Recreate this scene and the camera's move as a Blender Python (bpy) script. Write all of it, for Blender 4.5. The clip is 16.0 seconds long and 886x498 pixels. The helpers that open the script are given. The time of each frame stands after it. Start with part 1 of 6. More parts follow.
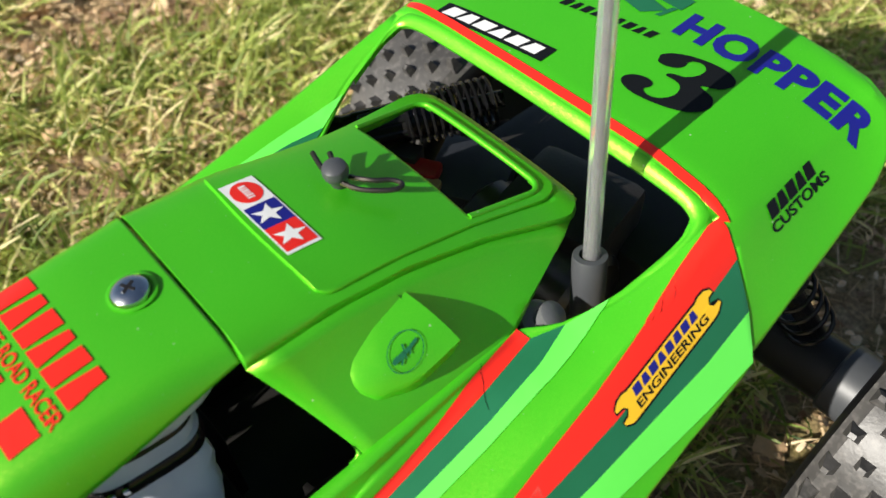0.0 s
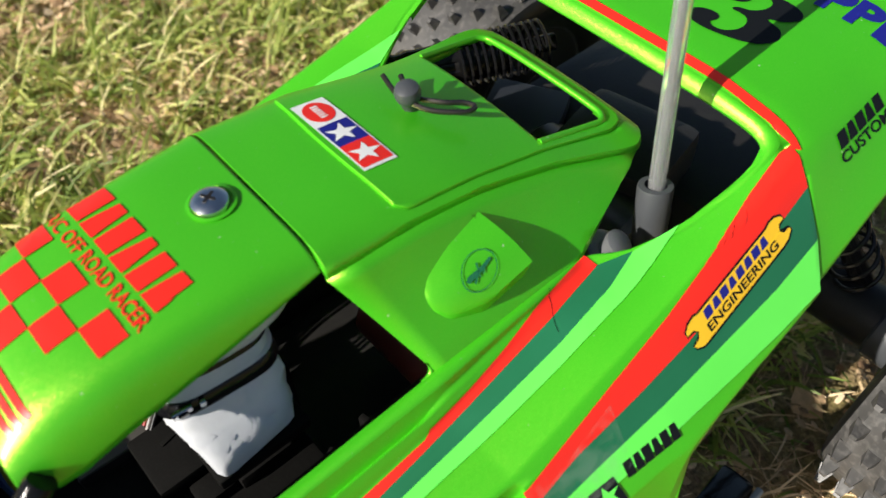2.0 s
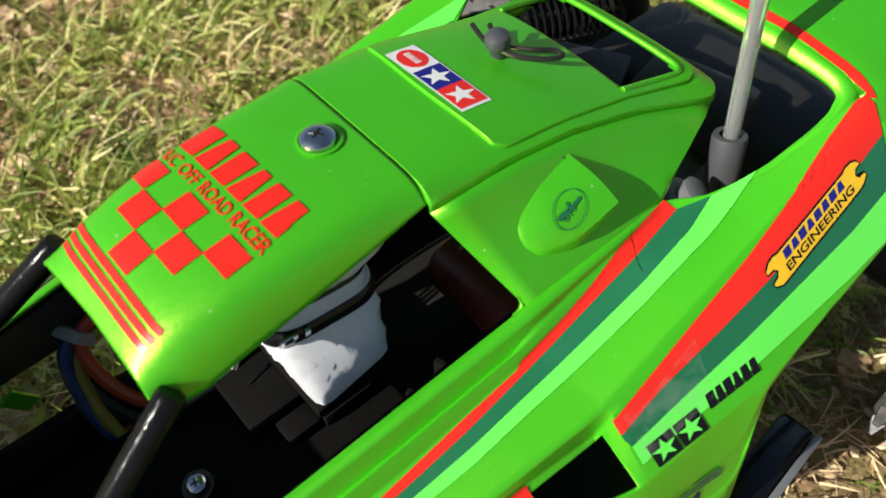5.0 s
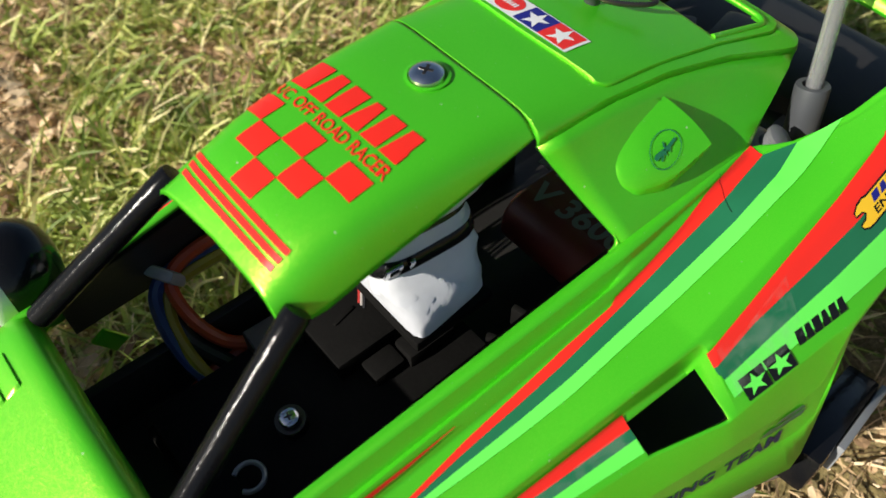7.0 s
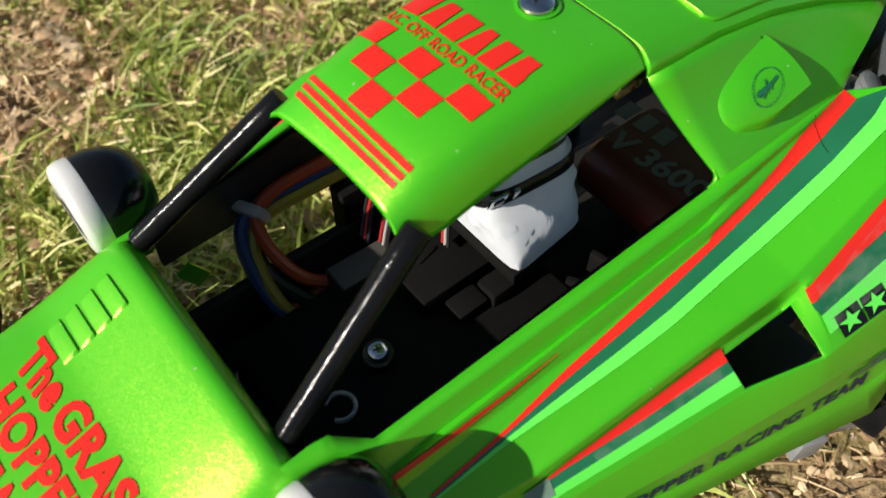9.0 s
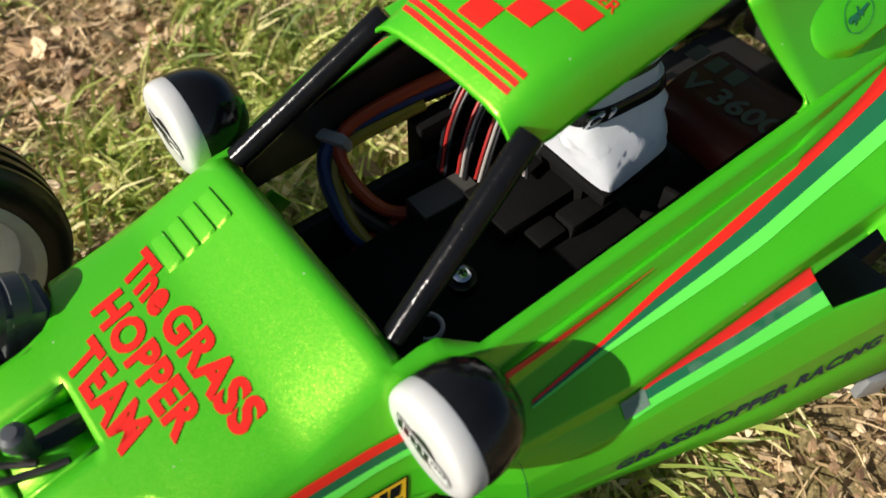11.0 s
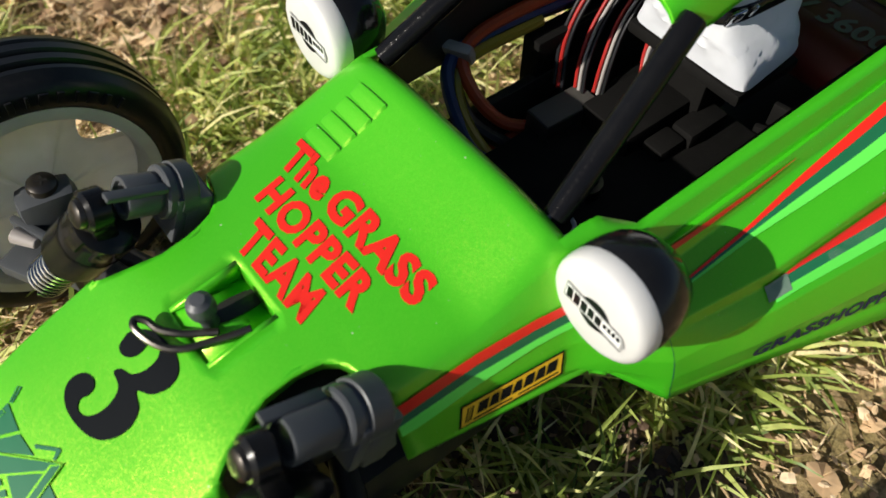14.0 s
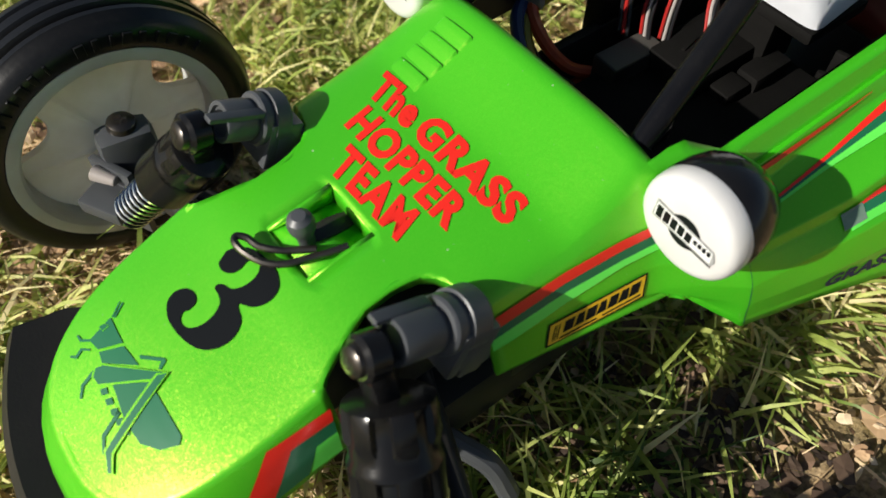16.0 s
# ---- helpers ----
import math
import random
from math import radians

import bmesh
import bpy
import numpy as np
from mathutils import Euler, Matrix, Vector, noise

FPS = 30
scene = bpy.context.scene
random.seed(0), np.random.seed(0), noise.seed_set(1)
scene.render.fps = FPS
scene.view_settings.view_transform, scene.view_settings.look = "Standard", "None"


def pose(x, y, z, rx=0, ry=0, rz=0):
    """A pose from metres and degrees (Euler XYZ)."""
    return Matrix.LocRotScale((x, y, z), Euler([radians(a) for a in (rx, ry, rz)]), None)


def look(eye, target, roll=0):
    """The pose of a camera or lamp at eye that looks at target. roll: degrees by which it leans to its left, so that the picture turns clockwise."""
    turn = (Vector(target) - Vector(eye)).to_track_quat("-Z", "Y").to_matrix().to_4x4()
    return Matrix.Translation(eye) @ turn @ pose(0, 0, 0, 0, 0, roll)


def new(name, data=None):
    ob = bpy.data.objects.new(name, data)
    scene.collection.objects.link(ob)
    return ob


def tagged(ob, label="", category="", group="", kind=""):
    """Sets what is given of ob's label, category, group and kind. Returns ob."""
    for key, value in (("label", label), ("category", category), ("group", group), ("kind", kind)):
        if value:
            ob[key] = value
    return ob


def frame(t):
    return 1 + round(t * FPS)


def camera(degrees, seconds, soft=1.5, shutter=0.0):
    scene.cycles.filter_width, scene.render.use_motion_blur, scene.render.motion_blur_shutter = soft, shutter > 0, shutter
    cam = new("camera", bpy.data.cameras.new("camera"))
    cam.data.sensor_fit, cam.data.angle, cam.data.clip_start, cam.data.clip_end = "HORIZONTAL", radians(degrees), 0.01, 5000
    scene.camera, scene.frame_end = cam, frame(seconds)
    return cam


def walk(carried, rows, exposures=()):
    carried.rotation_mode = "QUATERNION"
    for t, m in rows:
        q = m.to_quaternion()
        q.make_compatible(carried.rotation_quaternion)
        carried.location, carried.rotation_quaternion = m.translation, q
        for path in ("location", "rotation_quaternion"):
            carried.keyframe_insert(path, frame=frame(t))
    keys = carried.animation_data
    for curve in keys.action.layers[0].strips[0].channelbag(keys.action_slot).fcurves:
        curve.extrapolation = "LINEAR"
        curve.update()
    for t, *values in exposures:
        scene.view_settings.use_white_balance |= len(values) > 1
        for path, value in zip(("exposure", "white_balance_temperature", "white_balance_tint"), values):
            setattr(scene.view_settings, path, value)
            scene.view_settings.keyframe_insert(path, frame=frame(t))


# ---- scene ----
import functools
cam = camera(57.7, 16.0, soft=1.5)
cam.data.dof.use_dof, cam.data.dof.focus_distance, cam.data.dof.aperture_fstop = True, 0.168, 22.0
METRES = 0.15
BASE = pose(0.01253, 0.09057, 0.21570, -50.072, 1.524, 138.106)
ROWS = [
    (0.0, 0.0, 0.0, 0.0, 0.0, 0.0, -0.0),
    (0.5, -0.0258, 0.0007, -0.0245, -0.13, -0.3, -0.27),
    (1.0, -0.0549, -0.0001, -0.0452, -0.19, -0.61, -0.46),
    (1.5, -0.074, -0.0, -0.0628, -0.26, -0.81, -0.7),
    (2.0, -0.0841, -0.0018, -0.0764, -0.11, -0.9, -0.89),
    (2.5, -0.0975, -0.0055, -0.086, 0.02, -0.98, -1.0),
    (3.0, -0.1139, -0.0132, -0.096, 0.02, -1.03, -1.12),
    (3.5, -0.1268, -0.0211, -0.1059, 0.02, -1.13, -1.18),
    (4.0, -0.1435, -0.0283, -0.1154, 0.13, -1.21, -1.17),
    (6.5, -0.266, -0.0635, -0.1917, 0.19, -1.75, -1.89),
    (7.0, -0.2977, -0.0709, -0.2111, 0.3, -1.83, -2.1),
    (7.5, -0.3294, -0.0748, -0.2309, 0.47, -2.04, -2.41),
    (8.0, -0.3581, -0.0746, -0.2488, 0.41, -2.2, -2.8),
    (8.5, -0.3878, -0.0764, -0.2672, 0.38, -2.41, -3.13),
    (9.0, -0.4132, -0.0821, -0.2882, 0.4, -2.48, -3.34),
    (11.5, -0.547, -0.1166, -0.4008, 0.54, -3.27, -4.25),
    (12.0, -0.5748, -0.1286, -0.4161, 0.62, -3.43, -4.23),
    (12.5, -0.6048, -0.1354, -0.4414, 0.65, -3.57, -4.15),
    (13.0, -0.6351, -0.1424, -0.4686, 0.68, -3.74, -4.26),
    (13.5, -0.6588, -0.1491, -0.4894, 0.86, -3.95, -4.39),
    (14.0, -0.68, -0.1531, -0.5076, 1.05, -4.18, -4.45),
    (14.5, -0.7028, -0.1581, -0.5272, 1.18, -4.38, -4.53),
    (15.0, -0.7239, -0.168, -0.5465, 1.33, -4.53, -4.63),
    (15.5, -0.7468, -0.1802, -0.5684, 1.4, -4.63, -4.77),
    (16.0, -0.7683, -0.1908, -0.5931, 1.5, -4.74, -4.94),
]
walk(cam, [(t, BASE @ pose(METRES * x, METRES * y, METRES * z, 90 + pitch, roll, yaw)) for t, x, y, z, yaw, pitch, roll in ROWS],
     exposures=[(0.0, 0.48), (4.0, 0.42), (8.0, 0.34), (12.0, 0.21), (16.0, 0.20)])

# ---- light ----
SUN_DIR = Vector((1.0, -0.13, 0.58)).normalized()      # towards the sun
elev = math.asin(SUN_DIR.z)
azim = math.atan2(SUN_DIR.x, SUN_DIR.y)
world = bpy.data.worlds.new("world")
scene.world = world
world.use_nodes = True
wn = world.node_tree.nodes
sky = wn.new("ShaderNodeTexSky")
sky.sky_type = "NISHITA"
sky.sun_disc = False
sky.sun_elevation, sky.sun_rotation = elev, azim
wn["Background"].inputs["Strength"].default_value = 0.06
world.node_tree.links.new(sky.outputs[0], wn["Background"].inputs["Color"])
sun_data = bpy.data.lights.new("sun", "SUN")
sun_data.energy, sun_data.angle, sun_data.color = 5.0, radians(0.6), (1.0, 0.95, 0.86)
sun = new("sun", sun_data)
sun.matrix_world = look(SUN_DIR * 5, (0, 0, 0))

MM = 0.15 / 180          # one drawing unit, about 0.83 mm


# ---- materials ----
def material(name, colour, rough=0.5, metal=0.0, second=None, scale=60.0, amount=0.5, bump=0.0, bump_scale=400.0,
             coat=0.0, spec=0.5, rough_vary=0.0, fine=None, fine_scale=900.0, fine_amount=0.3, translucent=0.0):
    """A surface with broad blotches (second, scale) and fine grain (fine, fine_scale), in object space."""
    m = bpy.data.materials.new(name)
    m.use_nodes = True
    n, l = m.node_tree.nodes, m.node_tree.links
    p = n["Principled BSDF"]
    p.inputs["Roughness"].default_value, p.inputs["Metallic"].default_value = rough, metal
    p.inputs["Specular IOR Level"].default_value = spec
    p.inputs["Coat Weight"].default_value, p.inputs["Coat Roughness"].default_value = coat, 0.08
    geo = n.new("ShaderNodeNewGeometry")
    out = None
    second = second or tuple(c * 0.8 for c in colour)
    a = n.new("ShaderNodeTexNoise")
    a.inputs["Scale"].default_value, a.inputs["Detail"].default_value = scale, 5
    l.new(geo.outputs["Position"], a.inputs["Vector"])
    ramp = n.new("ShaderNodeMapRange")
    ramp.inputs["From Min"].default_value, ramp.inputs["From Max"].default_value = 0.38, 0.66
    ramp.inputs["To Max"].default_value = amount
    l.new(a.outputs["Fac"], ramp.inputs["Value"])
    mix = n.new("ShaderNodeMixRGB")
    mix.inputs[1].default_value, mix.inputs[2].default_value = (*colour, 1), (*second, 1)
    l.new(ramp.outputs[0], mix.inputs[0])
    out = mix.outputs[0]
    b = n.new("ShaderNodeTexNoise")
    b.inputs["Scale"].default_value, b.inputs["Detail"].default_value = fine_scale, 3
    l.new(geo.outputs["Position"], b.inputs["Vector"])
    if fine:
        r2 = n.new("ShaderNodeMapRange")
        r2.inputs["From Min"].default_value, r2.inputs["From Max"].default_value = 0.5, 0.75
        r2.inputs["To Max"].default_value = fine_amount
        l.new(b.outputs["Fac"], r2.inputs["Value"])
        mix2 = n.new("ShaderNodeMixRGB")
        mix2.inputs[2].default_value = (*fine, 1)
        l.new(r2.outputs[0], mix2.inputs[0])
        l.new(out, mix2.inputs[1])
        out = mix2.outputs[0]
    l.new(out, p.inputs["Base Color"])
    if rough_vary:
        r3 = n.new("ShaderNodeMapRange")
        r3.inputs["To Min"].default_value, r3.inputs["To Max"].default_value = max(0.02, rough - rough_vary), rough + rough_vary
        l.new(a.outputs["Fac"], r3.inputs["Value"])
        l.new(r3.outputs[0], p.inputs["Roughness"])
    if bump:
        c = n.new("ShaderNodeTexNoise")
        c.inputs["Scale"].default_value, c.inputs["Detail"].default_value = bump_scale, 4
        l.new(geo.outputs["Position"], c.inputs["Vector"])
        bp = n.new("ShaderNodeBump")
        bp.inputs["Strength"].default_value, bp.inputs["Distance"].default_value = bump, 0.0004
        l.new(c.outputs["Fac"], bp.inputs["Height"])
        l.new(bp.outputs[0], p.inputs["Normal"])
    if translucent:
        tr = n.new("ShaderNodeBsdfTranslucent")
        ms = n.new("ShaderNodeMixShader")
        ms.inputs[0].default_value = translucent
        l.new(out, tr.inputs["Color"])
        l.new(p.outputs[0], ms.inputs[1])
        l.new(tr.outputs[0], ms.inputs[2])
        l.new(ms.outputs[0], n["Material Output"].inputs["Surface"])
    return m


def paint_material():
    """Lime metallic spray paint: a green base with golden flakes and a satin clear coat, dust specks."""
    m = material("lime_metallic_paint", (0.043, 0.50, 0.013), rough=0.36, metal=0.12, second=(0.056, 0.54, 0.015), scale=25, amount=0.7,
                 bump=0.018, bump_scale=2600, coat=0.20, spec=0.5, rough_vary=0.05, fine=(0.30, 0.70, 0.05), fine_scale=3600, fine_amount=0.08)
    n, l = m.node_tree.nodes, m.node_tree.links
    p = n["Principled BSDF"]
    p.inputs["Specular Tint"].default_value = (0.86, 1.0, 0.40, 1)
    p.inputs["Coat Roughness"].default_value = 0.14
    # scattered dust specks of several sizes
    where = n.new("ShaderNodeNewGeometry")
    colour = p.inputs["Base Color"].links[0].from_socket
    for scale, edge, most in ((150, .04, .55), (420, .06, .28)):
        dust = n.new("ShaderNodeTexVoronoi")
        dust.inputs["Scale"].default_value = scale
        l.new(where.outputs["Position"], dust.inputs["Vector"])
        speck = n.new("ShaderNodeMapRange")
        speck.inputs["From Min"].default_value, speck.inputs["From Max"].default_value = edge * .6, edge
        speck.inputs["To Min"].default_value, speck.inputs["To Max"].default_value = most, 0.0
        l.new(dust.outputs["Distance"], speck.inputs["Value"])
        dusty = n.new("ShaderNodeMixRGB")
        dusty.inputs[2].default_value = (0.62, 0.66, 0.50, 1)
        l.new(speck.outputs[0], dusty.inputs[0])
        l.new(colour, dusty.inputs[1])
        colour = dusty.outputs[0]
    l.new(colour, p.inputs["Base Color"])
    # golden flakes, each tilted its own way
    flakes = n.new("ShaderNodeBsdfGlossy")
    flakes.inputs["Color"].default_value, flakes.inputs["Roughness"].default_value = (0.96, 0.88, 0.14, 1), 0.38
    spots = n.new("ShaderNodeTexVoronoi")
    spots.inputs["Scale"].default_value = 5600
    l.new(where.outputs["Position"], spots.inputs["Vector"])
    tilt = n.new("ShaderNodeVectorMath")
    tilt.operation = "MULTIPLY_ADD"
    tilt.inputs[1].default_value, tilt.inputs[2].default_value = (.20, .20, .20), (-.10, -.10, -.10)
    l.new(spots.outputs["Color"], tilt.inputs[0])
    lean = n.new("ShaderNodeVectorMath")
    l.new(tilt.outputs[0], lean.inputs[0])
    l.new(where.outputs["Normal"], lean.inputs[1])
    unit = n.new("ShaderNodeVectorMath")
    unit.operation = "NORMALIZE"
    l.new(lean.outputs[0], unit.inputs[0])
    l.new(unit.outputs[0], flakes.inputs["Normal"])
    bits = n.new("ShaderNodeMapRange")
    bits.inputs["From Min"].default_value, bits.inputs["From Max"].default_value = 0.1, 0.6
    bits.inputs["To Min"].default_value, bits.inputs["To Max"].default_value = 0.16, 0.10
    l.new(spots.outputs["Distance"], bits.inputs["Value"])
    mix = n.new("ShaderNodeMixShader")
    l.new(bits.outputs[0], mix.inputs[0])
    l.new(p.outputs[0], mix.inputs[1])
    l.new(flakes.outputs[0], mix.inputs[2])
    l.new(mix.outputs[0], n["Material Output"].inputs["Surface"])
    return m


PAINT = paint_material()
RED = material("red_vinyl", (0.80, 0.024, 0.012), 0.32, second=(0.70, 0.02, 0.012), coat=0.15, scale=40, bump=0.03)
DGREEN = material("dark_green_vinyl", (0.012, 0.135, 0.055), 0.34, second=(0.02, 0.17, 0.08), coat=0.15, scale=50, bump=0.03)
LGREEN = material("light_green_vinyl", (0.13, 0.80, 0.09), 0.34, second=(0.11, 0.74, 0.07), coat=0.15, scale=40, bump=0.03)
INK = material("black_ink", (0.008, 0.009, 0.010), 0.3, second=(0.008, 0.009, 0.010), spec=0.15)
BLUE_INK = material("blue_ink", (0.010, 0.012, 0.22), 0.38, second=(0.014, 0.016, 0.16), coat=0.1)
NAVY_INK = material("navy_ink", (0.010, 0.012, 0.085), 0.42, second=(0.012, 0.014, 0.06), spec=0.3)
WHITE_VINYL = material("white_vinyl", (0.80, 0.80, 0.78), 0.4, second=(0.72, 0.72, 0.7), coat=0.1)
YELLOW_VINYL = material("yellow_vinyl", (0.85, 0.52, 0.02), 0.36, second=(0.8, 0.46, 0.02), coat=0.15)
BLACK_GLOSS = material("gloss_black_paint", (0.007, 0.007, 0.008), 0.12, second=(0.012, 0.012, 0.012), spec=0.3, scale=120, rough_vary=0.04, bump=0.12, bump_scale=900)
PILLAR_BLACK = material("brushed_on_black_paint", (0.005, 0.005, 0.006), 0.14, second=(0.009, 0.009, 0.009), spec=0.17, scale=160, rough_vary=0.05, bump=0.2, bump_scale=1300)
BLACK_PLASTIC = material("black_abs_plastic", (0.022, 0.021, 0.020), 0.36, spec=0.25, second=(0.034, 0.031, 0.028), scale=80, bump=0.1, bump_scale=1500)
BLACK_SATIN = material("satin_black_plastic", (0.007, 0.007, 0.0075), 0.2, spec=0.26, second=(0.018, 0.017, 0.016), scale=80, bump=0.06, bump_scale=900)
WIRE_TAN = material("tan_plug_plastic", (0.40, 0.24, 0.12), 0.5)
CASE_BLUE = material("blue_grey_case", (0.022, 0.025, 0.032), 0.5)
DARK_PLASTIC = material("dusty_dark_plastic", (0.0075, 0.0072, 0.0068), 0.62, spec=0.05, second=(0.011, 0.0105, 0.01), scale=110, bump=0.12, bump_scale=1200, fine=(0.03, 0.028, 0.025), fine_scale=1800, fine_amount=0.12)
GREY_PLASTIC = material("grey_moulded_plastic", (0.058, 0.062, 0.068), 0.42, second=(0.075, 0.08, 0.086), scale=90, bump=0.08)
WHITE_PAINT = material("white_hand_paint", (0.68, 0.67, 0.65), 0.35, second=(0.58, 0.57, 0.55), scale=130, coat=0.25, bump=0.12, bump_scale=500)
FIGURE_WHITE = material("white_figure_plastic", (0.60, 0.61, 0.64), 0.55, second=(0.50, 0.51, 0.54), scale=120, bump=0.1, bump_scale=350)
RUBBER = material("tyre_rubber", (0.009, 0.009, 0.0095), 0.3, second=(0.015, 0.0145, 0.014), scale=70, bump=0.1, bump_scale=900, spec=0.3, fine=(0.05, 0.045, 0.04), fine_scale=700, fine_amount=0.1)
DUSTY_RUBBER = material("dusty_spiked_rubber", (0.055, 0.053, 0.051), 0.42, second=(0.125, 0.118, 0.112), scale=90, bump=0.2, bump_scale=800, fine=(0.30, 0.28, 0.26), fine_scale=600, fine_amount=0.3)
RIM_PLASTIC = material("milky_white_nylon", (0.90, 0.89, 0.86), 0.34, second=(0.70, 0.66, 0.58), scale=90, amount=.5, bump=0.06, translucent=0.5)
STEEL = material("zinc_steel", (0.62, 0.64, 0.66), 0.22, 1.0, second=(0.45, 0.46, 0.47), scale=400, bump=0.08)
DARK_STEEL = material("blackened_steel", (0.06, 0.055, 0.05), 0.3, 0.8, second=(0.10, 0.085, 0.07), scale=300)
PLATE = material("scuffed_grey_plate", (0.33, 0.34, 0.35), 0.42, 0.3, second=(0.22, 0.23, 0.24), scale=90, bump=0.08)
BATTERY_RED = material("dark_red_shrink_wrap", (0.12, 0.018, 0.012), 0.45, second=(0.085, 0.014, 0.010), coat=0.1)
SWITCH_GREY = material("pale_grey_plastic", (0.13, 0.135, 0.14), 0.3, second=(0.09, 0.093, 0.097), scale=200, bump=0.08)
BADGE_GREY = material("grey_print", (0.35, 0.35, 0.34), 0.4)
WIRE_RED = material("red_wire_sleeve", (0.36, 0.016, 0.012), 0.4)
WIRE_WHITE = material("white_wire_sleeve", (0.36, 0.32, 0.30), 0.4)
WIRE_BLACK = material("black_wire_sleeve", (0.012, 0.012, 0.014), 0.35)
WIRE_BLUE = material("blue_wire_sleeve", (0.02, 0.05, 0.16), 0.4)
WIRE_ORANGE = material("orange_wire_sleeve", (0.42, 0.06, 0.015), 0.4)
WIRE_YELLOW = material("yellow_wire_sleeve", (0.30, 0.24, 0.02), 0.4)
PRINT_GREY = material("faded_grey_print", (0.16, 0.16, 0.155), 0.5)
LABEL_GREY = material("grey_label", (0.075, 0.07, 0.062), 0.5)


def clear_tube_material():
    m = material("clear_pvc_tube", (0.86, 0.88, 0.89), 0.25, second=(0.80, 0.82, 0.83), scale=200)
    p = m.node_tree.nodes["Principled BSDF"]
    p.inputs["Transmission Weight"].default_value = 0.84
    p.inputs["IOR"].default_value = 1.35
    return m



def film_material():
    """Scuffed clear sticker film: mostly see-through, its glare coloured in milky where the noise is high."""
    m = bpy.data.materials.new("scuffed_film_with_glare")
    m.use_nodes = True
    n, l = m.node_tree.nodes, m.node_tree.links
    n["Principled BSDF"].inputs["Base Color"].default_value = (.50, .62, .50, 1)
    n["Principled BSDF"].inputs["Roughness"].default_value = .2
    t, g = n.new("ShaderNodeTexNoise"), n.new("ShaderNodeNewGeometry")
    t.inputs["Scale"].default_value, t.inputs["Detail"].default_value = 330, 9
    l.new(g.outputs["Position"], t.inputs["Vector"])
    r = n.new("ShaderNodeMapRange")
    r.inputs["From Min"].default_value, r.inputs["From Max"].default_value, r.inputs["To Max"].default_value = .36, .74, .17
    l.new(t.outputs["Fac"], r.inputs["Value"])
    clear, mix = n.new("ShaderNodeBsdfTransparent"), n.new("ShaderNodeMixShader")
    l.new(r.outputs[0], mix.inputs[0])
    l.new(clear.outputs[0], mix.inputs[1])
    l.new(n["Principled BSDF"].outputs[0], mix.inputs[2])
    l.new(mix.outputs[0], n["Material Output"].inputs["Surface"])
    return m


FILM = film_material()
WORN_GREEN = material("worn_green_print", (0.13, 0.22, 0.16), 0.45, second=(0.20, 0.27, 0.21), scale=260, amount=0.9)
TUBE = clear_tube_material()


# ---- mesh tools (drawing units in, metres out) ----
def finish(bm, mats, name, angle=32.0, shell=False):
    me = bpy.data.meshes.new(name)
    for m in (mats if isinstance(mats, (list, tuple)) else [mats]):
        me.materials.append(m)
    if not shell:
        bmesh.ops.recalc_face_normals(bm, faces=bm.faces)
    bm.to_mesh(me)
    bm.free()
    me.polygons.foreach_set("use_smooth", [True] * len(me.polygons))
    me.set_sharp_from_angle(angle=radians(angle))
    return me


def face_out(bm):
    """Turns the faces of an open shell away from the middle of the car."""
    bmesh.ops.recalc_face_normals(bm, faces=bm.faces)
    flip = []
    for f in bm.faces:
        c = f.calc_center_median()
        if f.normal.dot(Vector((c.x - min(max(c.x, -95), 150), c.y, c.z - 40))) < 0:
            flip.append(f)
    bmesh.ops.reverse_faces(bm, faces=flip)


def part(name, bm, mats, parent=None, label="", angle=32.0, shell=False):
    """Links a bmesh as one mesh object under a thing or a part."""
    if shell:
        face_out(bm)
    bmesh.ops.scale(bm, vec=(MM, MM, MM), verts=bm.verts)
    ob = new(name, finish(bm, mats, name, angle, shell))
    ob.parent = parent
    return tagged(ob, label)


def thing(name, label, category, group="", kind=""):
    return tagged(new(name), label, category, group, kind)


def grid(bm, rows, keep=None, mat=0):
    """Quads over rows of points; keep(i, j) leaves faces out."""
    vs = [[bm.verts.new(p) for p in r] for r in rows]
    for i in range(len(vs) - 1):
        for j in range(len(vs[i]) - 1):
            if keep is None or keep(i, j):
                f = bm.faces.new((vs[i][j], vs[i + 1][j], vs[i + 1][j + 1], vs[i][j + 1]))
                f.material_index = mat
    return vs


def box(bm, c, s, m=None, bevel=0.0, mat=0):
    """A box of size s at c, bevelled, with an optional turn m about its centre."""
    r = bmesh.ops.create_cube(bm, size=1.0)["verts"]
    bmesh.ops.scale(bm, vec=s, verts=r)
    faces = list({f for v in r for f in v.link_faces})
    if bevel:
        edges = list({e for v in r for e in v.link_edges})
        out = bmesh.ops.bevel(bm, geom=edges, offset=bevel, segments=2, affect="EDGES", profile=0.6)
        r = list({v for f in out["faces"] for v in f.verts} | {v for v in r if v.is_valid})
        faces = list({f for v in r for f in v.link_faces})
    for f in faces:
        f.material_index = mat
    if m is not None:
        bmesh.ops.transform(bm, matrix=m, verts=r)
    bmesh.ops.translate(bm, vec=c, verts=r)
    return r


def frame_on(a, b):
    """A turn that lays local z along a to b."""
    return (Vector(b) - Vector(a)).to_track_quat("Z", "Y").to_matrix().to_4x4()


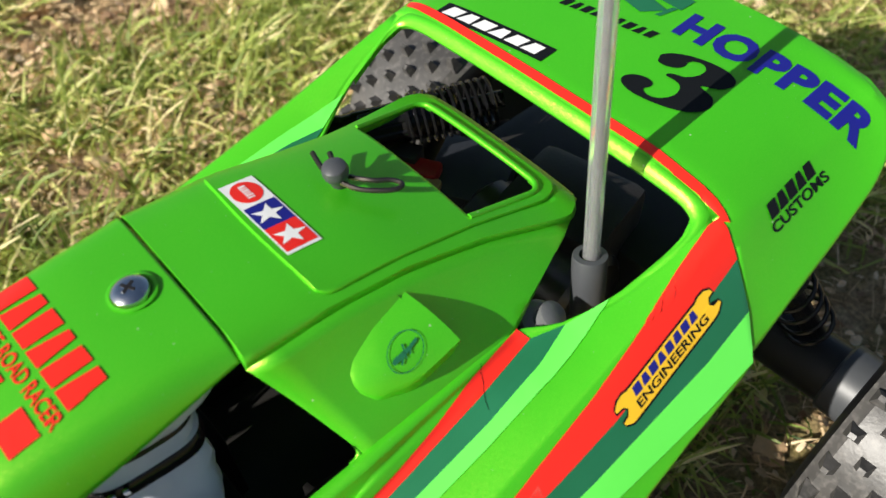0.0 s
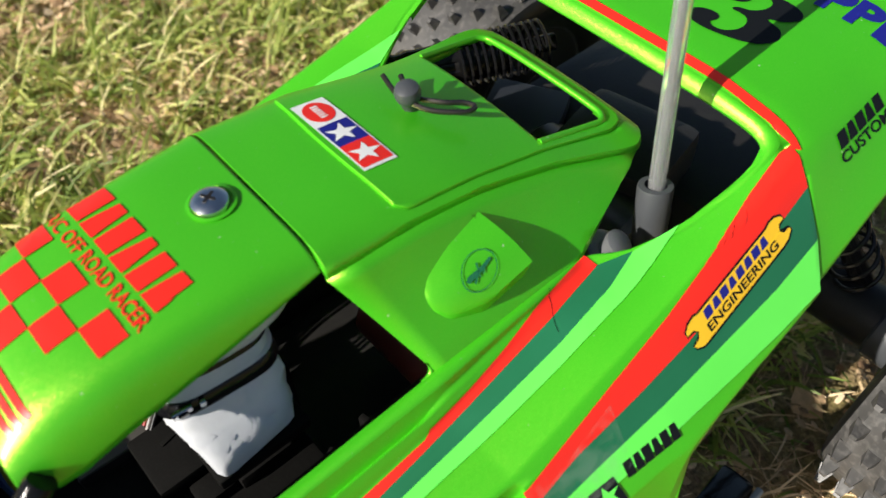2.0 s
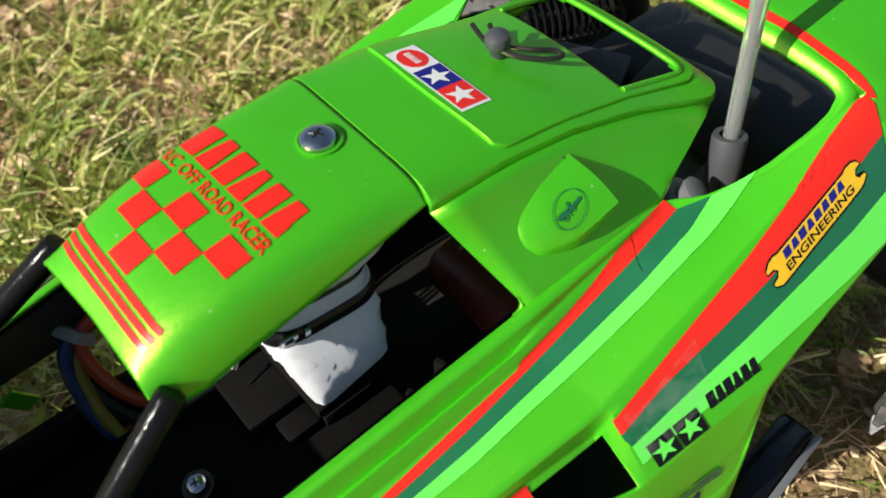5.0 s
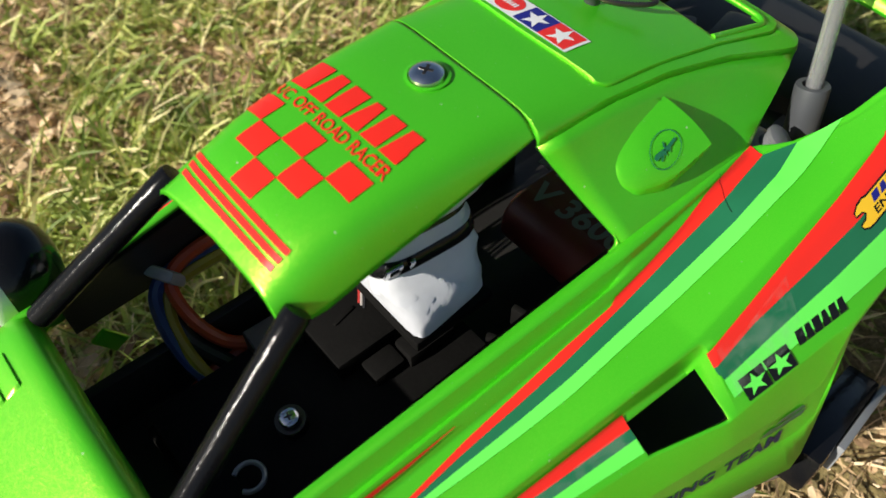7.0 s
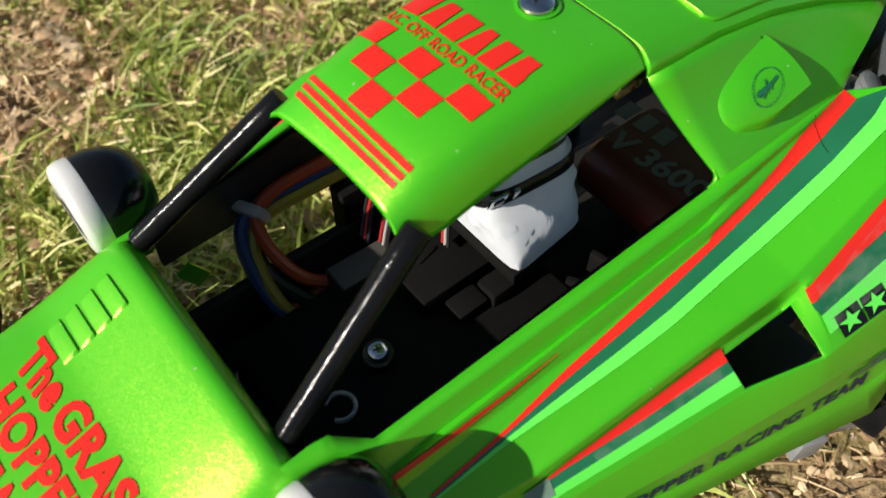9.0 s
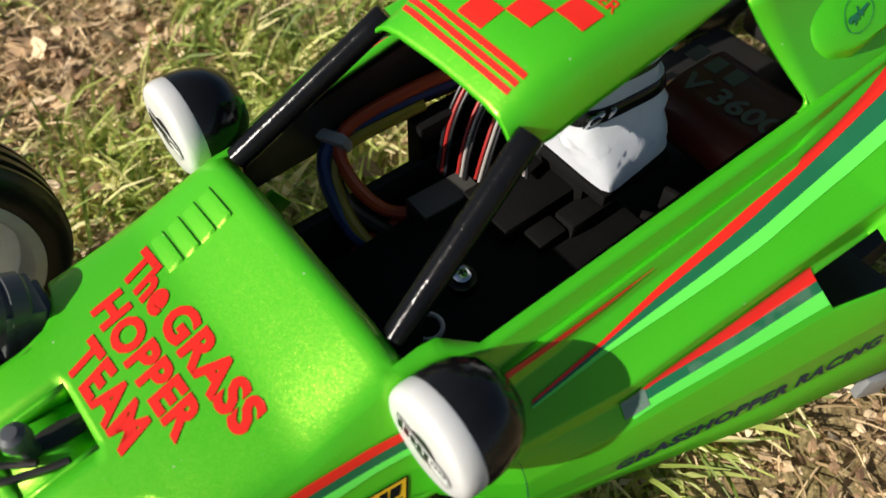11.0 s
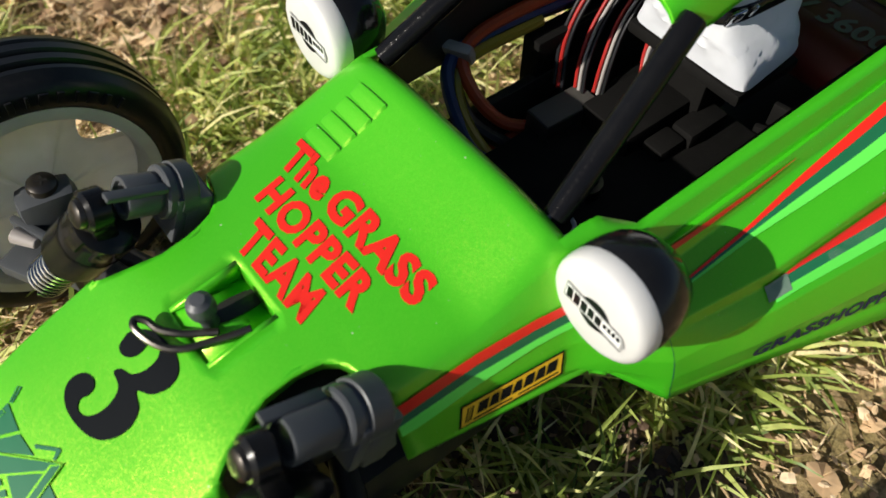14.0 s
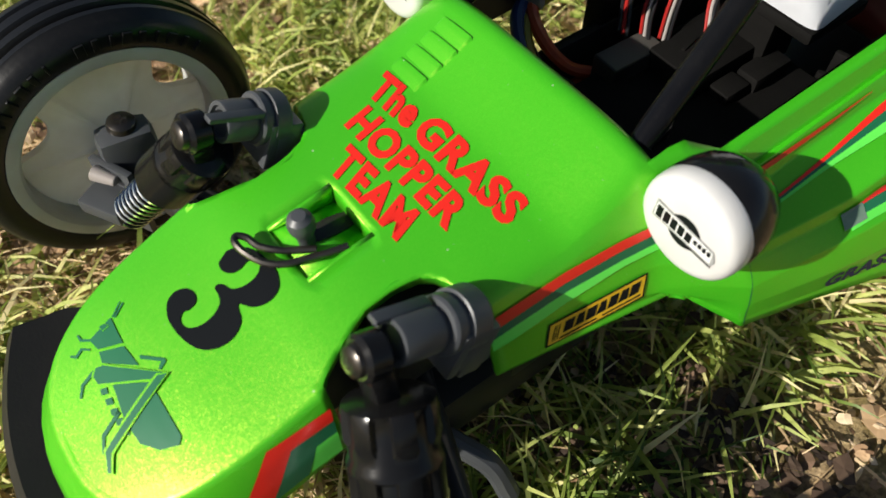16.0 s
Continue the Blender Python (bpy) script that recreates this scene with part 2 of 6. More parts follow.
def lathe(bm, profile, origin, axis, n=40, mat=0, closed=False):
    """Turns (radius, along) pairs about an axis through origin."""
    m = Matrix.Translation(origin) @ Vector(axis).to_track_quat("Z", "Y").to_matrix().to_4x4()
    rows = []
    for k in range(n):
        a = 2 * math.pi * k / n
        rows.append([bm.verts.new(m @ Vector((r * math.cos(a), r * math.sin(a), h))) for r, h in profile])
    for k in range(n):
        a, b = rows[k], rows[(k + 1) % n]
        for j in range(len(profile) - (0 if closed else 1)):
            j2 = (j + 1) % len(profile)
            q = [a[j], b[j], b[j2], a[j2]]
            if profile[j][0] < 1e-6:
                q = [a[j], b[j2], a[j2]]
            elif profile[j2][0] < 1e-6:
                q = [a[j], b[j], a[j2]]
            f = bm.faces.new(q)
            f.material_index = mat
    bmesh.ops.remove_doubles(bm, verts=[v for r in rows for v in r], dist=1e-4)


def rod(bm, a, b, r0, r1=None, n=20, mat=0, bevel=0.3):
    r1 = r0 if r1 is None else r1
    h = (Vector(b) - Vector(a)).length
    e = min(bevel, h * 0.4, r0 * 0.5)
    lathe(bm, [(0, 0), (r0 - e, 0), (r0, e), (r1, h - e), (r1 - min(e, r1 * .5), h), (0, h)], a, Vector(b) - Vector(a), n, mat)


def smooth_line(pts, n=8):
    """Catmull-Rom through pts."""
    p = [Vector(q) for q in pts]
    p = [p[0] * 2 - p[1]] + p + [p[-1] * 2 - p[-2]]
    out = []
    for i in range(1, len(p) - 2):
        for k in range(n):
            t = k / n
            out.append(0.5 * ((2 * p[i]) + (p[i + 1] - p[i - 1]) * t + (2 * p[i - 1] - 5 * p[i] + 4 * p[i + 1] - p[i + 2]) * t * t
                              + (3 * p[i] - p[i - 1] - 3 * p[i + 1] + p[i + 2]) * t ** 3))
    return out + [p[-2]]


def tube(bm, pts, r, n=10, mat=0, taper=None):
    """A round bar along a line of points."""
    ring = []
    up = Vector((0.13, 0.31, 0.94))
    for i, p in enumerate(pts):
        d = (pts[min(i + 1, len(pts) - 1)] - pts[max(i - 1, 0)]).normalized()
        s = d.cross(up).normalized()
        u = s.cross(d)
        rr = r if taper is None else r * taper(i / (len(pts) - 1))
        ring.append([bm.verts.new(p + s * rr * math.cos(2 * math.pi * k / n) + u * rr * math.sin(2 * math.pi * k / n)) for k in range(n)])
    for a, b in zip(ring, ring[1:]):
        for k in range(n):
            bm.faces.new((a[k], a[(k + 1) % n], b[(k + 1) % n], b[k])).material_index = mat
    bm.faces.new(ring[0]).material_index = mat
    bm.faces.new(ring[-1]).material_index = mat


def coil(bm, a, b, radius, wire, turns, mat=0, n=14):
    m = Matrix.Translation(a) @ frame_on(a, b)
    h = (Vector(b) - Vector(a)).length
    k = int(turns * 18)
    tube(bm, [m @ Vector((radius * math.cos(2 * math.pi * i / 18), radius * math.sin(2 * math.pi * i / 18), h * i / k)) for i in range(k + 1)], wire, 7, mat)


def screw_head(bm, c, axis, r, h, mat=0):
    """A pan-head screw with a cross recess."""
    a = Vector(axis).normalized()
    lathe(bm, [(r, 0), (r, h * 0.35), (r * 0.92, h * 0.68), (r * 0.72, h * 0.9), (r * 0.42, h), (0, h)], c, a, 28, mat)
    m = a.to_track_quat("Z", "Y").to_matrix().to_4x4() @ Matrix.Rotation(0.5, 4, "Z")
    for k in range(2):
        box(bm, Vector(c) + a * (h * 0.99), (r * 0.8, r * 0.17, h * 0.1), m @ Matrix.Rotation(k * math.pi / 2, 4, "Z"), 0, mat + 1)


def lerp(knots, x):
    k = sorted(knots)
    xs = [q[0] for q in k]
    return [float(np.interp(x, xs, [q[i] for q in k])) for i in range(1, len(k[0]))]


def chaikin(pts, times=2):
    for _ in range(times):
        out = [pts[0]]
        for a, b in zip(pts, pts[1:]):
            out += [tuple(0.8 * u + 0.2 * v for u, v in zip(a, b)), tuple(0.2 * u + 0.8 * v for u, v in zip(a, b))]
        pts = out + [pts[-1]]
    return pts


def eased(pts, r):
    """Rounds each corner of a line over the same short distance, leaving the runs between them straight."""
    p = [Vector(q) for q in pts]
    out = [p[0]]
    for a, b, c in zip(p, p[1:], p[2:]):
        i, o = (a - b), (c - b)
        i, o = b + i * min(.4, r / max(i.length, 1e-6)), b + o * min(.4, r / max(o.length, 1e-6))
        out += [i, (i + o) * .25 + b * .5, o]
    return [tuple(q) for q in out + [p[-1]]]


def thicken(ob, mm):
    s = ob.modifiers.new("thickness", "SOLIDIFY")
    s.thickness, s.offset = mm * MM, -1
    return ob


# ---- the painted body ----
# Half-section lines of the flank, from the cockpit edge down to the sill: (x, y, z), x towards the nose.
FLANK = [
    [(133, 33, 87.45), (125, 33, 88.8), (112, 33, 90.9), (104, 33, 94.0), (96, 33, 97.6), (92, 33, 99.1), (89, 33, 99.4), (86, 32.8, 99.4), (84, 32.6, 99.4), (80, 33.3, 99.8), (73, 38, 96.8), (-18, 42, 110.2), (-40, 42.5, 111.5), (-60, 42.7, 112.8), (-67, 48.4, 113.5), (-74.4, 52.6, 117.2), (-80, 54.6, 120.2), (-88.7, 56.4, 124.6), (-94.3, 57.2, 127.4), (-98.7, 56.0, 129.8), (-101, 54.6, 130.4)],
    [(133, 34.6, 86), (112, 34.8, 89.9), (100, 35.1, 94.2), (90, 35.4, 97.8), (80, 36.5, 98.2), (73, 40.2, 96.2), (20, 43.2, 104.3), (-18, 44.8, 109.3), (-60, 43.5, 112.2), (-67, 49, 113.5), (-74.4, 53.2, 117.3), (-80, 55.2, 120.4), (-88.7, 57, 124.8), (-94.3, 57.8, 127.4), (-98.7, 56.7, 129.9), (-101, 55.6, 130.5)],
    [(133, 35.6, 83.5), (90, 38, 93), (80, 39.5, 94), (73, 42.7, 91.2), (20, 45.0, 98.9), (-10, 46.0, 103.4), (-18, 45.2, 106.6), (-60, 44, 111.8), (-67, 49.5, 113.5), (-74.4, 53.7, 117.4), (-80, 55.7, 120.5), (-88.7, 57.5, 124.8), (-94.3, 58.3, 127.4), (-98.7, 57.3, 129.9), (-101, 56.4, 130.5)],
    [(133, 36.3, 81.5), (90, 40, 90), (73, 44.2, 92.0), (20, 45.9, 100.2), (-10, 46.8, 104.8), (-18, 46.6, 106), (-60, 44.6, 111.5), (-67, 50, 113.7), (-74.4, 54.2, 117.5), (-80, 56.2, 120.5), (-88.7, 58, 124.8), (-94.3, 58.8, 127.4), (-98.7, 58, 129.9), (-101, 57.2, 130.6)],
    [(133, 37, 79.5), (90, 42, 86), (73, 45.9, 87.6), (20, 48.0, 95.8), (-13, 48.3, 102.2), (-45, 47, 109.4), (-60, 46, 111.3), (-67, 51, 113.9), (-78, 56.2, 120.0), (-88.7, 59, 125.3), (-101, 58.8, 130.8)],
    [(133, 38, 77), (95, 44.5, 80), (77, 54, 82), (52, 58.5, 86.5), (3, 63.5, 98), (-16, 66, 101.8), (-62, 64.2, 116.8), (-101, 62.8, 130.5)],
    [(133, 38.15, 76.6), (95, 44.7, 79.5), (77, 54.6, 81.6), (52, 60.0, 86.0), (3, 65.0, 97.2), (-14, 66.8, 100.8), (-17.4, 67.2, 101.4), (-62, 65.3, 116.2), (-101, 63.9, 129.7)],
    [(133, 38.4, 75.6), (95, 45.2, 78.2), (77, 55.8, 79.8), (52, 60.7, 82.8), (3, 65.5, 92.5), (-14.2, 67.2, 93.8), (-17.4, 68.4, 100.4), (-62, 66.9, 115.3), (-101, 65.4, 128.5)],
    [(133, 38.6, 75), (95, 45.5, 77.5), (77, 56.5, 79), (52, 61.8, 82.0), (3, 66.6, 91.6), (-14.2, 67.8, 92.8), (-17.4, 69.2, 99.8), (-62, 68, 114.6), (-101, 66.5, 127.6)],
    [(133, 39.3, 73), (95, 46.3, 75.5), (77, 59.5, 74), (52, 65.5, 79.5), (4, 74.5, 86.8), (-15, 80.5, 88), (-50, 84, 97.2), (-92, 82, 110), (-101, 80.8, 113.5)],
    [(133, 40, 71), (95, 47.3, 73.6), (77, 60.8, 68.5), (58, 66.8, 71), (20, 76, 76), (-15, 83.5, 80.5), (-33, 86.5, 80.5), (-41, 87.5, 84), (-48, 85, 95.5), (-60, 83.8, 100), (-92, 82.2, 109.6), (-101, 80.9, 113.1)],
    [(133, 40.4, 70), (90, 48.4, 72.6), (78, 61.2, 64.2), (58, 66.7, 64.0), (20, 77.0, 65.2), (-33, 88.8, 67.5), (-37, 89.8, 70), (-40, 90.0, 74), (-43, 88.3, 82.4), (-50, 85, 94.6), (-60, 83.9, 99.7), (-92, 82.25, 109.4), (-101, 80.95, 113)],
    [(133, 40.8, 69), (90, 49.5, 71.8), (78, 62, 61.6), (58, 67.6, 61.8), (20, 79.8, 62), (-33, 93.7, 60), (-37, 93.2, 62), (-40, 91.5, 70), (-43, 89, 82), (-50, 85, 94), (-60, 84, 99.5), (-92, 82.3, 109.3), (-101, 81, 112.8)],
]
NOSE_Z = [(86.6, 96.6), (87.2, 99.4), (88.6, 101.1), (90.5, 101.8), (92.5, 101.5), (96, 100), (100, 98.2), (104, 96.4), (108, 94.7), (112, 93.3), (125, 91.2), (137, 89.2), (150, 87.3), (160, 85), (171, 81), (180, 78), (190, 74.5), (200, 70), (210.5, 64)]
BAY = [(133.2, 33), (133.8, 30), (134.6, 27), (136.2, 24), (138.6, 22), (143.6, 20.6), (151, 20.8), (158, 23.4), (163.6, 26.0), (165.2, 27.2)]
CREST = 27.2          # half-width of the nose between its two top edges


def nose_half_width(x):
    if x < 133.2:
        return 33.0
    if x < 165.2:
        return lerp(BAY, x)[0]
    return CREST * max(0.0, 1 - ((x - 165.2) / 45.3) ** 3.6) ** (1 / 2.6)


def nose_z(x, y):
    d = 2.2 * max(0.0, min(1, (x - 112) / 12, (210.5 - x) / 6))
    z = sum(lerp(NOSE_Z, x + k * d)[0] for k in (-2, -1, 0, 1, 2)) / 5
    ahead = max(0.0, min(1.0, (x - 128) / 30))
    return z - (1 - ahead) * 2.4 * min(1.0, abs(y) / 33) ** 5 - ahead * 1.3 * min(1.0, abs(y) / CREST) ** 3


FAR_SQUEEZE = [(-170, .76), (-100, .735), (-60, .765), (-30, .81), (-5, .90), (25, 1.0), (80, 1.0), (100, 1.04), (140, 1.04), (165, 1.0), (200, .96)]
FAR_CROWN = [(-100, .735), (-84, .72), (-60, .68), (-45, .74), (-30, .87), (-18, .95), (-8, 1.0), (60, 1.0)]


def squeeze(bm, crown=False):
    """The far half of the hand-fitted shell sits closer in at the rear than the near half; the cowl's crown most of all."""
    for v in bm.verts:
        if v.co.y < 0:
            f = max(0.0, min(1.0, (v.co.z - 112) / 14)) if crown else 0.0
            v.co.y *= (1 - f) * lerp(FAR_SQUEEZE, v.co.x)[0] + f * lerp(FAR_CROWN, v.co.x)[0]
    return bm


def body_shell_mesh():
    bm = bmesh.new()
    nx = [86.6, 87.2, 87.8, 88.6, 89.5, 90.5, 91.5, 92.5, 94, 96, 98] + list(np.arange(100, 133, 3.0)) + [133, 133.5, 134, 134.6, 135.4, 136.2, 137.4, 138.6, 140, 142, 145, 148, 151, 154, 156, 158, 160, 162, 163.6, 165.2, 167, 170, 174, 178, 182, 186, 190, 194, 197, 200, 202, 204, 206, 207.5, 209, 210, 210.45]
    xs = sorted(set([float(v) for v in np.arange(-101, 86, 3.0)] + [84, 80, 78, 77, 73, 3.5, -14.2, -15.2, -16.2, -17.4, -33, -37, -40, -43] + [v for v in nx if v <= 133]), reverse=True)
    section = functools.lru_cache(None)(lambda x: [(i * 100, y, z) for i, y, z in eased([(i * .01, *lerp(k, x)) for i, k in enumerate(FLANK)], .5)])
    joint_x = lambda y: -101 + 8.4 * max(0.0, min(1.0, (y - 66) / 15))        # the joint with the deck slants forward towards the sill
    for side in (1, -1):
        rows = []
        for x in xs:
            row = []
            for j, (i, y, z) in enumerate(section(x)):
                at = max(x, joint_x(y))
                _, y, z = section(round(at, 2))[j]
                row.append((at, side * y, z, i))
            rows.append(row)
        centre = lambda i, j: [(rows[i][j][k] + rows[i + 1][j + 1][k]) / 2 for k in (0, 3)]

        def keep(i, j):
            x, r = centre(i, j)
            return not (-15.3 < x < 3.6 and 8.0 < r < 8.8)
        grid(bm, [[p[:3] for p in r] for r in rows], keep)
        # rear deck and its flank
        deck = []
        for x in [-101, -103, -106] + list(np.arange(-109, -145, -3.0)) + [-146, -149, -151.5, -153.5, -155, -156.2, -157.2, -158, -158.6, -159]:
            zc = lerp([(-101.2, 133.2), (-103, 135.0), (-106, 136.1), (-130, 138.4), (-159, 140.0)], x)[0]
            yb, zb = lerp([(-101.2, 81, 113), (-113, 79.6, 117), (-128, 78, 121.5), (-141, 76.6, 126), (-149, 74.2, 130.2), (-153.5, 71.2, 133.2), (-156.2, 67, 135.6), (-158, 61, 137.4), (-159, 52, 138.4)], x)
            y1 = min(lerp([(-101.2, 62.6), (-145, 63.6), (-160, 64)], x)[0], yb - 5)
            z1 = max(zb + .4, lerp([(-101.2, 130.7), (-106, 131.5), (-130, 132.6), (-150, 135.0), (-159, 138.6)], x)[0])
            full = max(0.0, min(1.0, (x + 125) / 24))
            side_at = lambda f: (y1 + f * (yb - y1), z1 + f * (zb - z1) + full * min(3.5 * f, .88 * (1 - f)))
            sec = chaikin([(0, zc), (20, zc - .2), (y1 * .62, zc - .12 * (zc - z1)), (y1 * .86, zc - .42 * (zc - z1)), (y1, z1), side_at(.2), side_at(.5), side_at(.85), (yb, zb), (yb - .6, zb - 2.4)], 3)
            lead = max(0.0, (x + 125) / 24)
            sec = [(x + lead * (joint_x(y) + 101), y, z - .3 * lead * (joint_x(y) + 101)) for y, z in sec]
            if x == -101:       # meets the flank along its own edge
                joint = [(q[1] * side, q[2]) for q in rows[-1]]
                sec = [(at, y, lerp(joint, y)[0] if y > 54.5 else z) for at, y, z in sec[:-1]] + [(sec[-1][0], sec[-1][1], lerp(joint, 81)[0] - 2)]
            deck.append([(at, side * y, z) for at, y, z in sec])
        deck.append([(-159.4, y, z - 1.2) for _, y, z in deck[-1]])
        deck.append([(-159.0, y * .99, z - 4) for _, y, z in deck[-1]])
        grid(bm, deck)
        # bonnet and nose top
        fr = [0, .13, .26, .40, .55, .7, .82, .91, 1.0]
        top = []
        for x in nx:
            w = nose_half_width(x)
            inner = min(8.5, w * .4)
            ys = [0, inner * .5, inner] + [inner + (w - inner) * f for f in fr[2:]]
            top.append([(x, side * y, nose_z(x, y)) for y in ys])
        grid(bm, top, lambda i, j: not (j < 2 and 139.9 < (nx[i] + nx[i + 1]) / 2 < 156))
        # wall round the nose
        rim = [x for x in nx if x > 165]
        wall = []
        for x in rim:
            w = nose_half_width(x)
            d = Vector((nose_half_width(x) - nose_half_width(x + .05), .05, 0)) if x < 210.3 else Vector((1, .05, 0))
            d = d.normalized()
            z = nose_z(x, w)
            h = 16 - 5 * max(0, (x - 185) / 25)
            wall.append([(x + d.x * o, side * (w + d.y * o), z - q) for o, q in ((0, 0), (.7, .2), (1.3, .7), (1.8, 1.5), (3.4, 5), (5.2, h * .65), (6.4, h))])
        grid(bm, wall)
        if side < 0:
            grid(bm, [wall[-1], [(x, -y, z) for x, y, z in wall[-1]]])
        # lip of the suspension bay
        bay = []
        for x, y in BAY:
            z = nose_z(x, y)
            bay.append([(x, side * y, z), (x, side * (y - .3), z - .8), (x, side * (y - .4), z - 3)])
        grid(bm, bay)
    bmesh.ops.remove_doubles(bm, verts=bm.verts, dist=0.25)
    # recessed seat of the front body pin, open towards the nose
    f = [[(140, y, 83.6) for y in (-8.5, 0, 8.5)], [(156, y, nose_z(156, 0) - .4) for y in (-8.5, 0, 8.5)]]
    grid(bm, f)
    for y in (-8.5, 8.5):
        grid(bm, [[(x, y, nose_z(x, y)), (x, y, 83.6 + (x - 140) / 16 * (nose_z(156, 0) - 84.0))] for x in (140, 145, 150, 156)])
    grid(bm, [[(140, y, nose_z(140, y)), (140, y, 83.6)] for y in (-8.5, 0, 8.5)])
    return bm


def roof_z(x, y):
    zc, d, w = lerp([(-7.5, 138.4, 4.2, 24.6), (8, 138.8, 8.0, 24.8), (20, 138.4, 10.5, 24.6), (35, 136.8, 12.5, 24), (44, 134.5, 12.5, 23.2), (49, 131.8, 9.5, 22.5), (52.6, 129.2, 5.5, 22)], x)
    return zc - d * min(1.2, abs(y) / w) ** lerp([(30, 9), (50, 7)], x)[0]


def roof_mesh():
    bm = bmesh.new()
    rows = []
    for x in [-7.2, -6.6, -3, 2, 7, 12, 17, 22, 27, 32, 36, 40, 43, 46, 48, 50, 51, 52, 52.5, 52.8]:
        w = lerp([(-7.5, 24.6), (8, 24.8), (20, 24.6), (35, 24), (44, 23.4), (49, 22.8), (52.4, 22)], x)[0]
        rows.append([(x + 1.6 * max(0.0, -f) * max(0.0, (x - 44) / 9), w * f * (1 if f < 0 else .955), roof_z(x, w * f) - (0.9 if x > 52.6 else 0)) for f in (-1, -.985, -.965, -.94, -.91, -.87, -.82, -.75, -.6, -.3, 0, .3, .6, .75, .82, .87, .91, .94, .965, .985, 1)])
    grid(bm, rows)
    return bm


def tower_z(x, y):
    zc, d, w = lerp([(-7.5, 138.2, 4.2, 24.6), (-26, 137.6, 2.6, 24.6), (-45, 135.2, 2.2, 25.6), (-64, 131.0, 1.8, 27), (-90, 123.9, 1.5, 30), (-93, 122.2, 1.4, 31)], x)
    return zc - d * min(1.2, abs(y) / w) ** lerp([(-7.5, 9), (-30, 5), (-50, 3)], x)[0]


def tower_width(x):
    return lerp([(-7.5, 24.6), (-26, 25.4), (-45, 26.8), (-64, 29.4), (-94, 36.0)], x)[0] - 7.5 * max(0, (-84 - x) / 9.6) ** 2.2


def in_hatch(x, y, grow=0.0):
    """Rounded window of the hatch."""
    cx, cy, hx, hy, r = -75.4, 0, 11.2 + grow, 24.2 + grow, 4
    if x > -75.4:
        r = 0.5
    hy += (cx - x) * 0.07
    dx, dy = max(0, abs(x - cx) - hx + r), max(0, abs(y - cy) - hy + r)
    return math.hypot(dx, dy) < r


def tower_mesh():
    bm = bmesh.new()
    xs = [-7.4, -8, -10, -15, -20, -26, -32, -38, -45, -52, -58, -63.8, -64.2, -66, -69, -72, -75, -78, -81, -83, -85, -86.4, -87.5, -90, -92, -93, -93.6]
    fr = [-1, -.985, -.95, -.9, -.86, -.8, -.6, -.4, -.2, 0, .2, .4, .6, .8, .86, .9, .95, .985, 1]
    rows = []
    for x in xs:
        w = tower_width(x)
        rows.append([(x, w * f, tower_z(x, w * f) - (1.5 if abs(f) == 1 else 0) - (1.0 if x < -93.2 or x > -7.5 else 0)) for f in fr])
    grid(bm, rows, lambda i, j: not in_hatch((xs[i] + xs[i + 1]) / 2, (rows[i][j][1] + rows[i + 1][j + 1][1]) / 2, .6))
    for s in (1, -1):
        # flank of the tower down to the shoulders of the body
        sec = []
        for k in range(13):
            u = k / 12
            xa = -7.4 - 86.2 * u
            top = Vector((xa, s * tower_width(xa), tower_z(xa, tower_width(xa)) - 1.5))
            xb = -18 - 42.5 * u
            low = Vector((xb, s * lerp([(-18, 42), (-60.5, 42.9)], xb)[0], lerp([(-18, 110.2), (-60.5, 112.8)], xb)[0]))
            row = []
            for q in range(9):
                v = q / 8
                p = top.lerp(low, v)
                p.y -= s * (1.8 * (1 - u) - .9 * u) * math.sin(math.pi * v)
                row.append(p)
            row.append(low + Vector((0, s * .6, -1.2)))
            sec.append(row)
        grid(bm, sec)
        # rounded lower corner of the cockpit opening
        arc = []
        top, c0, front = Vector((-7.4, s * 24.6, 132.5)), Vector((-18, s * 42, 110.2)), Vector((-14.6, s * 41.85, 109.65))
        a = c0.lerp(top, .10)
        for k in range(11):
            f = k / 10
            e = a.lerp(c0, f).lerp(c0.lerp(front, f), f)
            o = a.lerp(c0, f * 2) if f < .5 else c0.lerp(front, f * 2 - 1)
            arc.append([q + Vector((-.1, s * .05, -.3)) for q in (e, o)])
        grid(bm, arc)
    bmesh.ops.remove_doubles(bm, verts=bm.verts, dist=0.05)
    return bm


def hatch_mesh():
    bm = bmesh.new()
    xs = [-25.8, -26.3, -28, -30, -36, -42, -48, -54, -60, -63.8, -64.4, -66, -68, -71, -75, -79, -81.5, -83.5, -85, -86.3, -87.2, -88.5, -90, -90.6]
    rows = []
    for x in xs:
        w = lerp([(-25.6, 23.4), (-45, 24.4), (-64, 25.8), (-84, 28), (-88, 26.8), (-90.6, 25.6)], x)[0]
        if x > -29:
            w -= 2.2 * ((x + 29) / 3.3) ** 2
        if x < -88:
            w -= 2.6 * ((-88 - x) / 2.6) ** 2
        bow = 0.9
        rows.append([(x + (bow * (1 - (f * f)) if x > -30 else 0), w * f, tower_z(x, w * f) + (.7 if abs(f) < .99 else .1) - (.8 if x in (xs[0], xs[-1]) else 0)) for f in
                     (-1, -.985, -.95, -.9, -.86, -.8, -.6, -.4, -.2, 0, .2, .4, .6, .8, .86, .9, .95, .985, 1)])
    grid(bm, rows, lambda i, j: not in_hatch((xs[i] + xs[i + 1]) / 2, (rows[i][j][1] + rows[i + 1][j + 1][1]) / 2))
    return bm


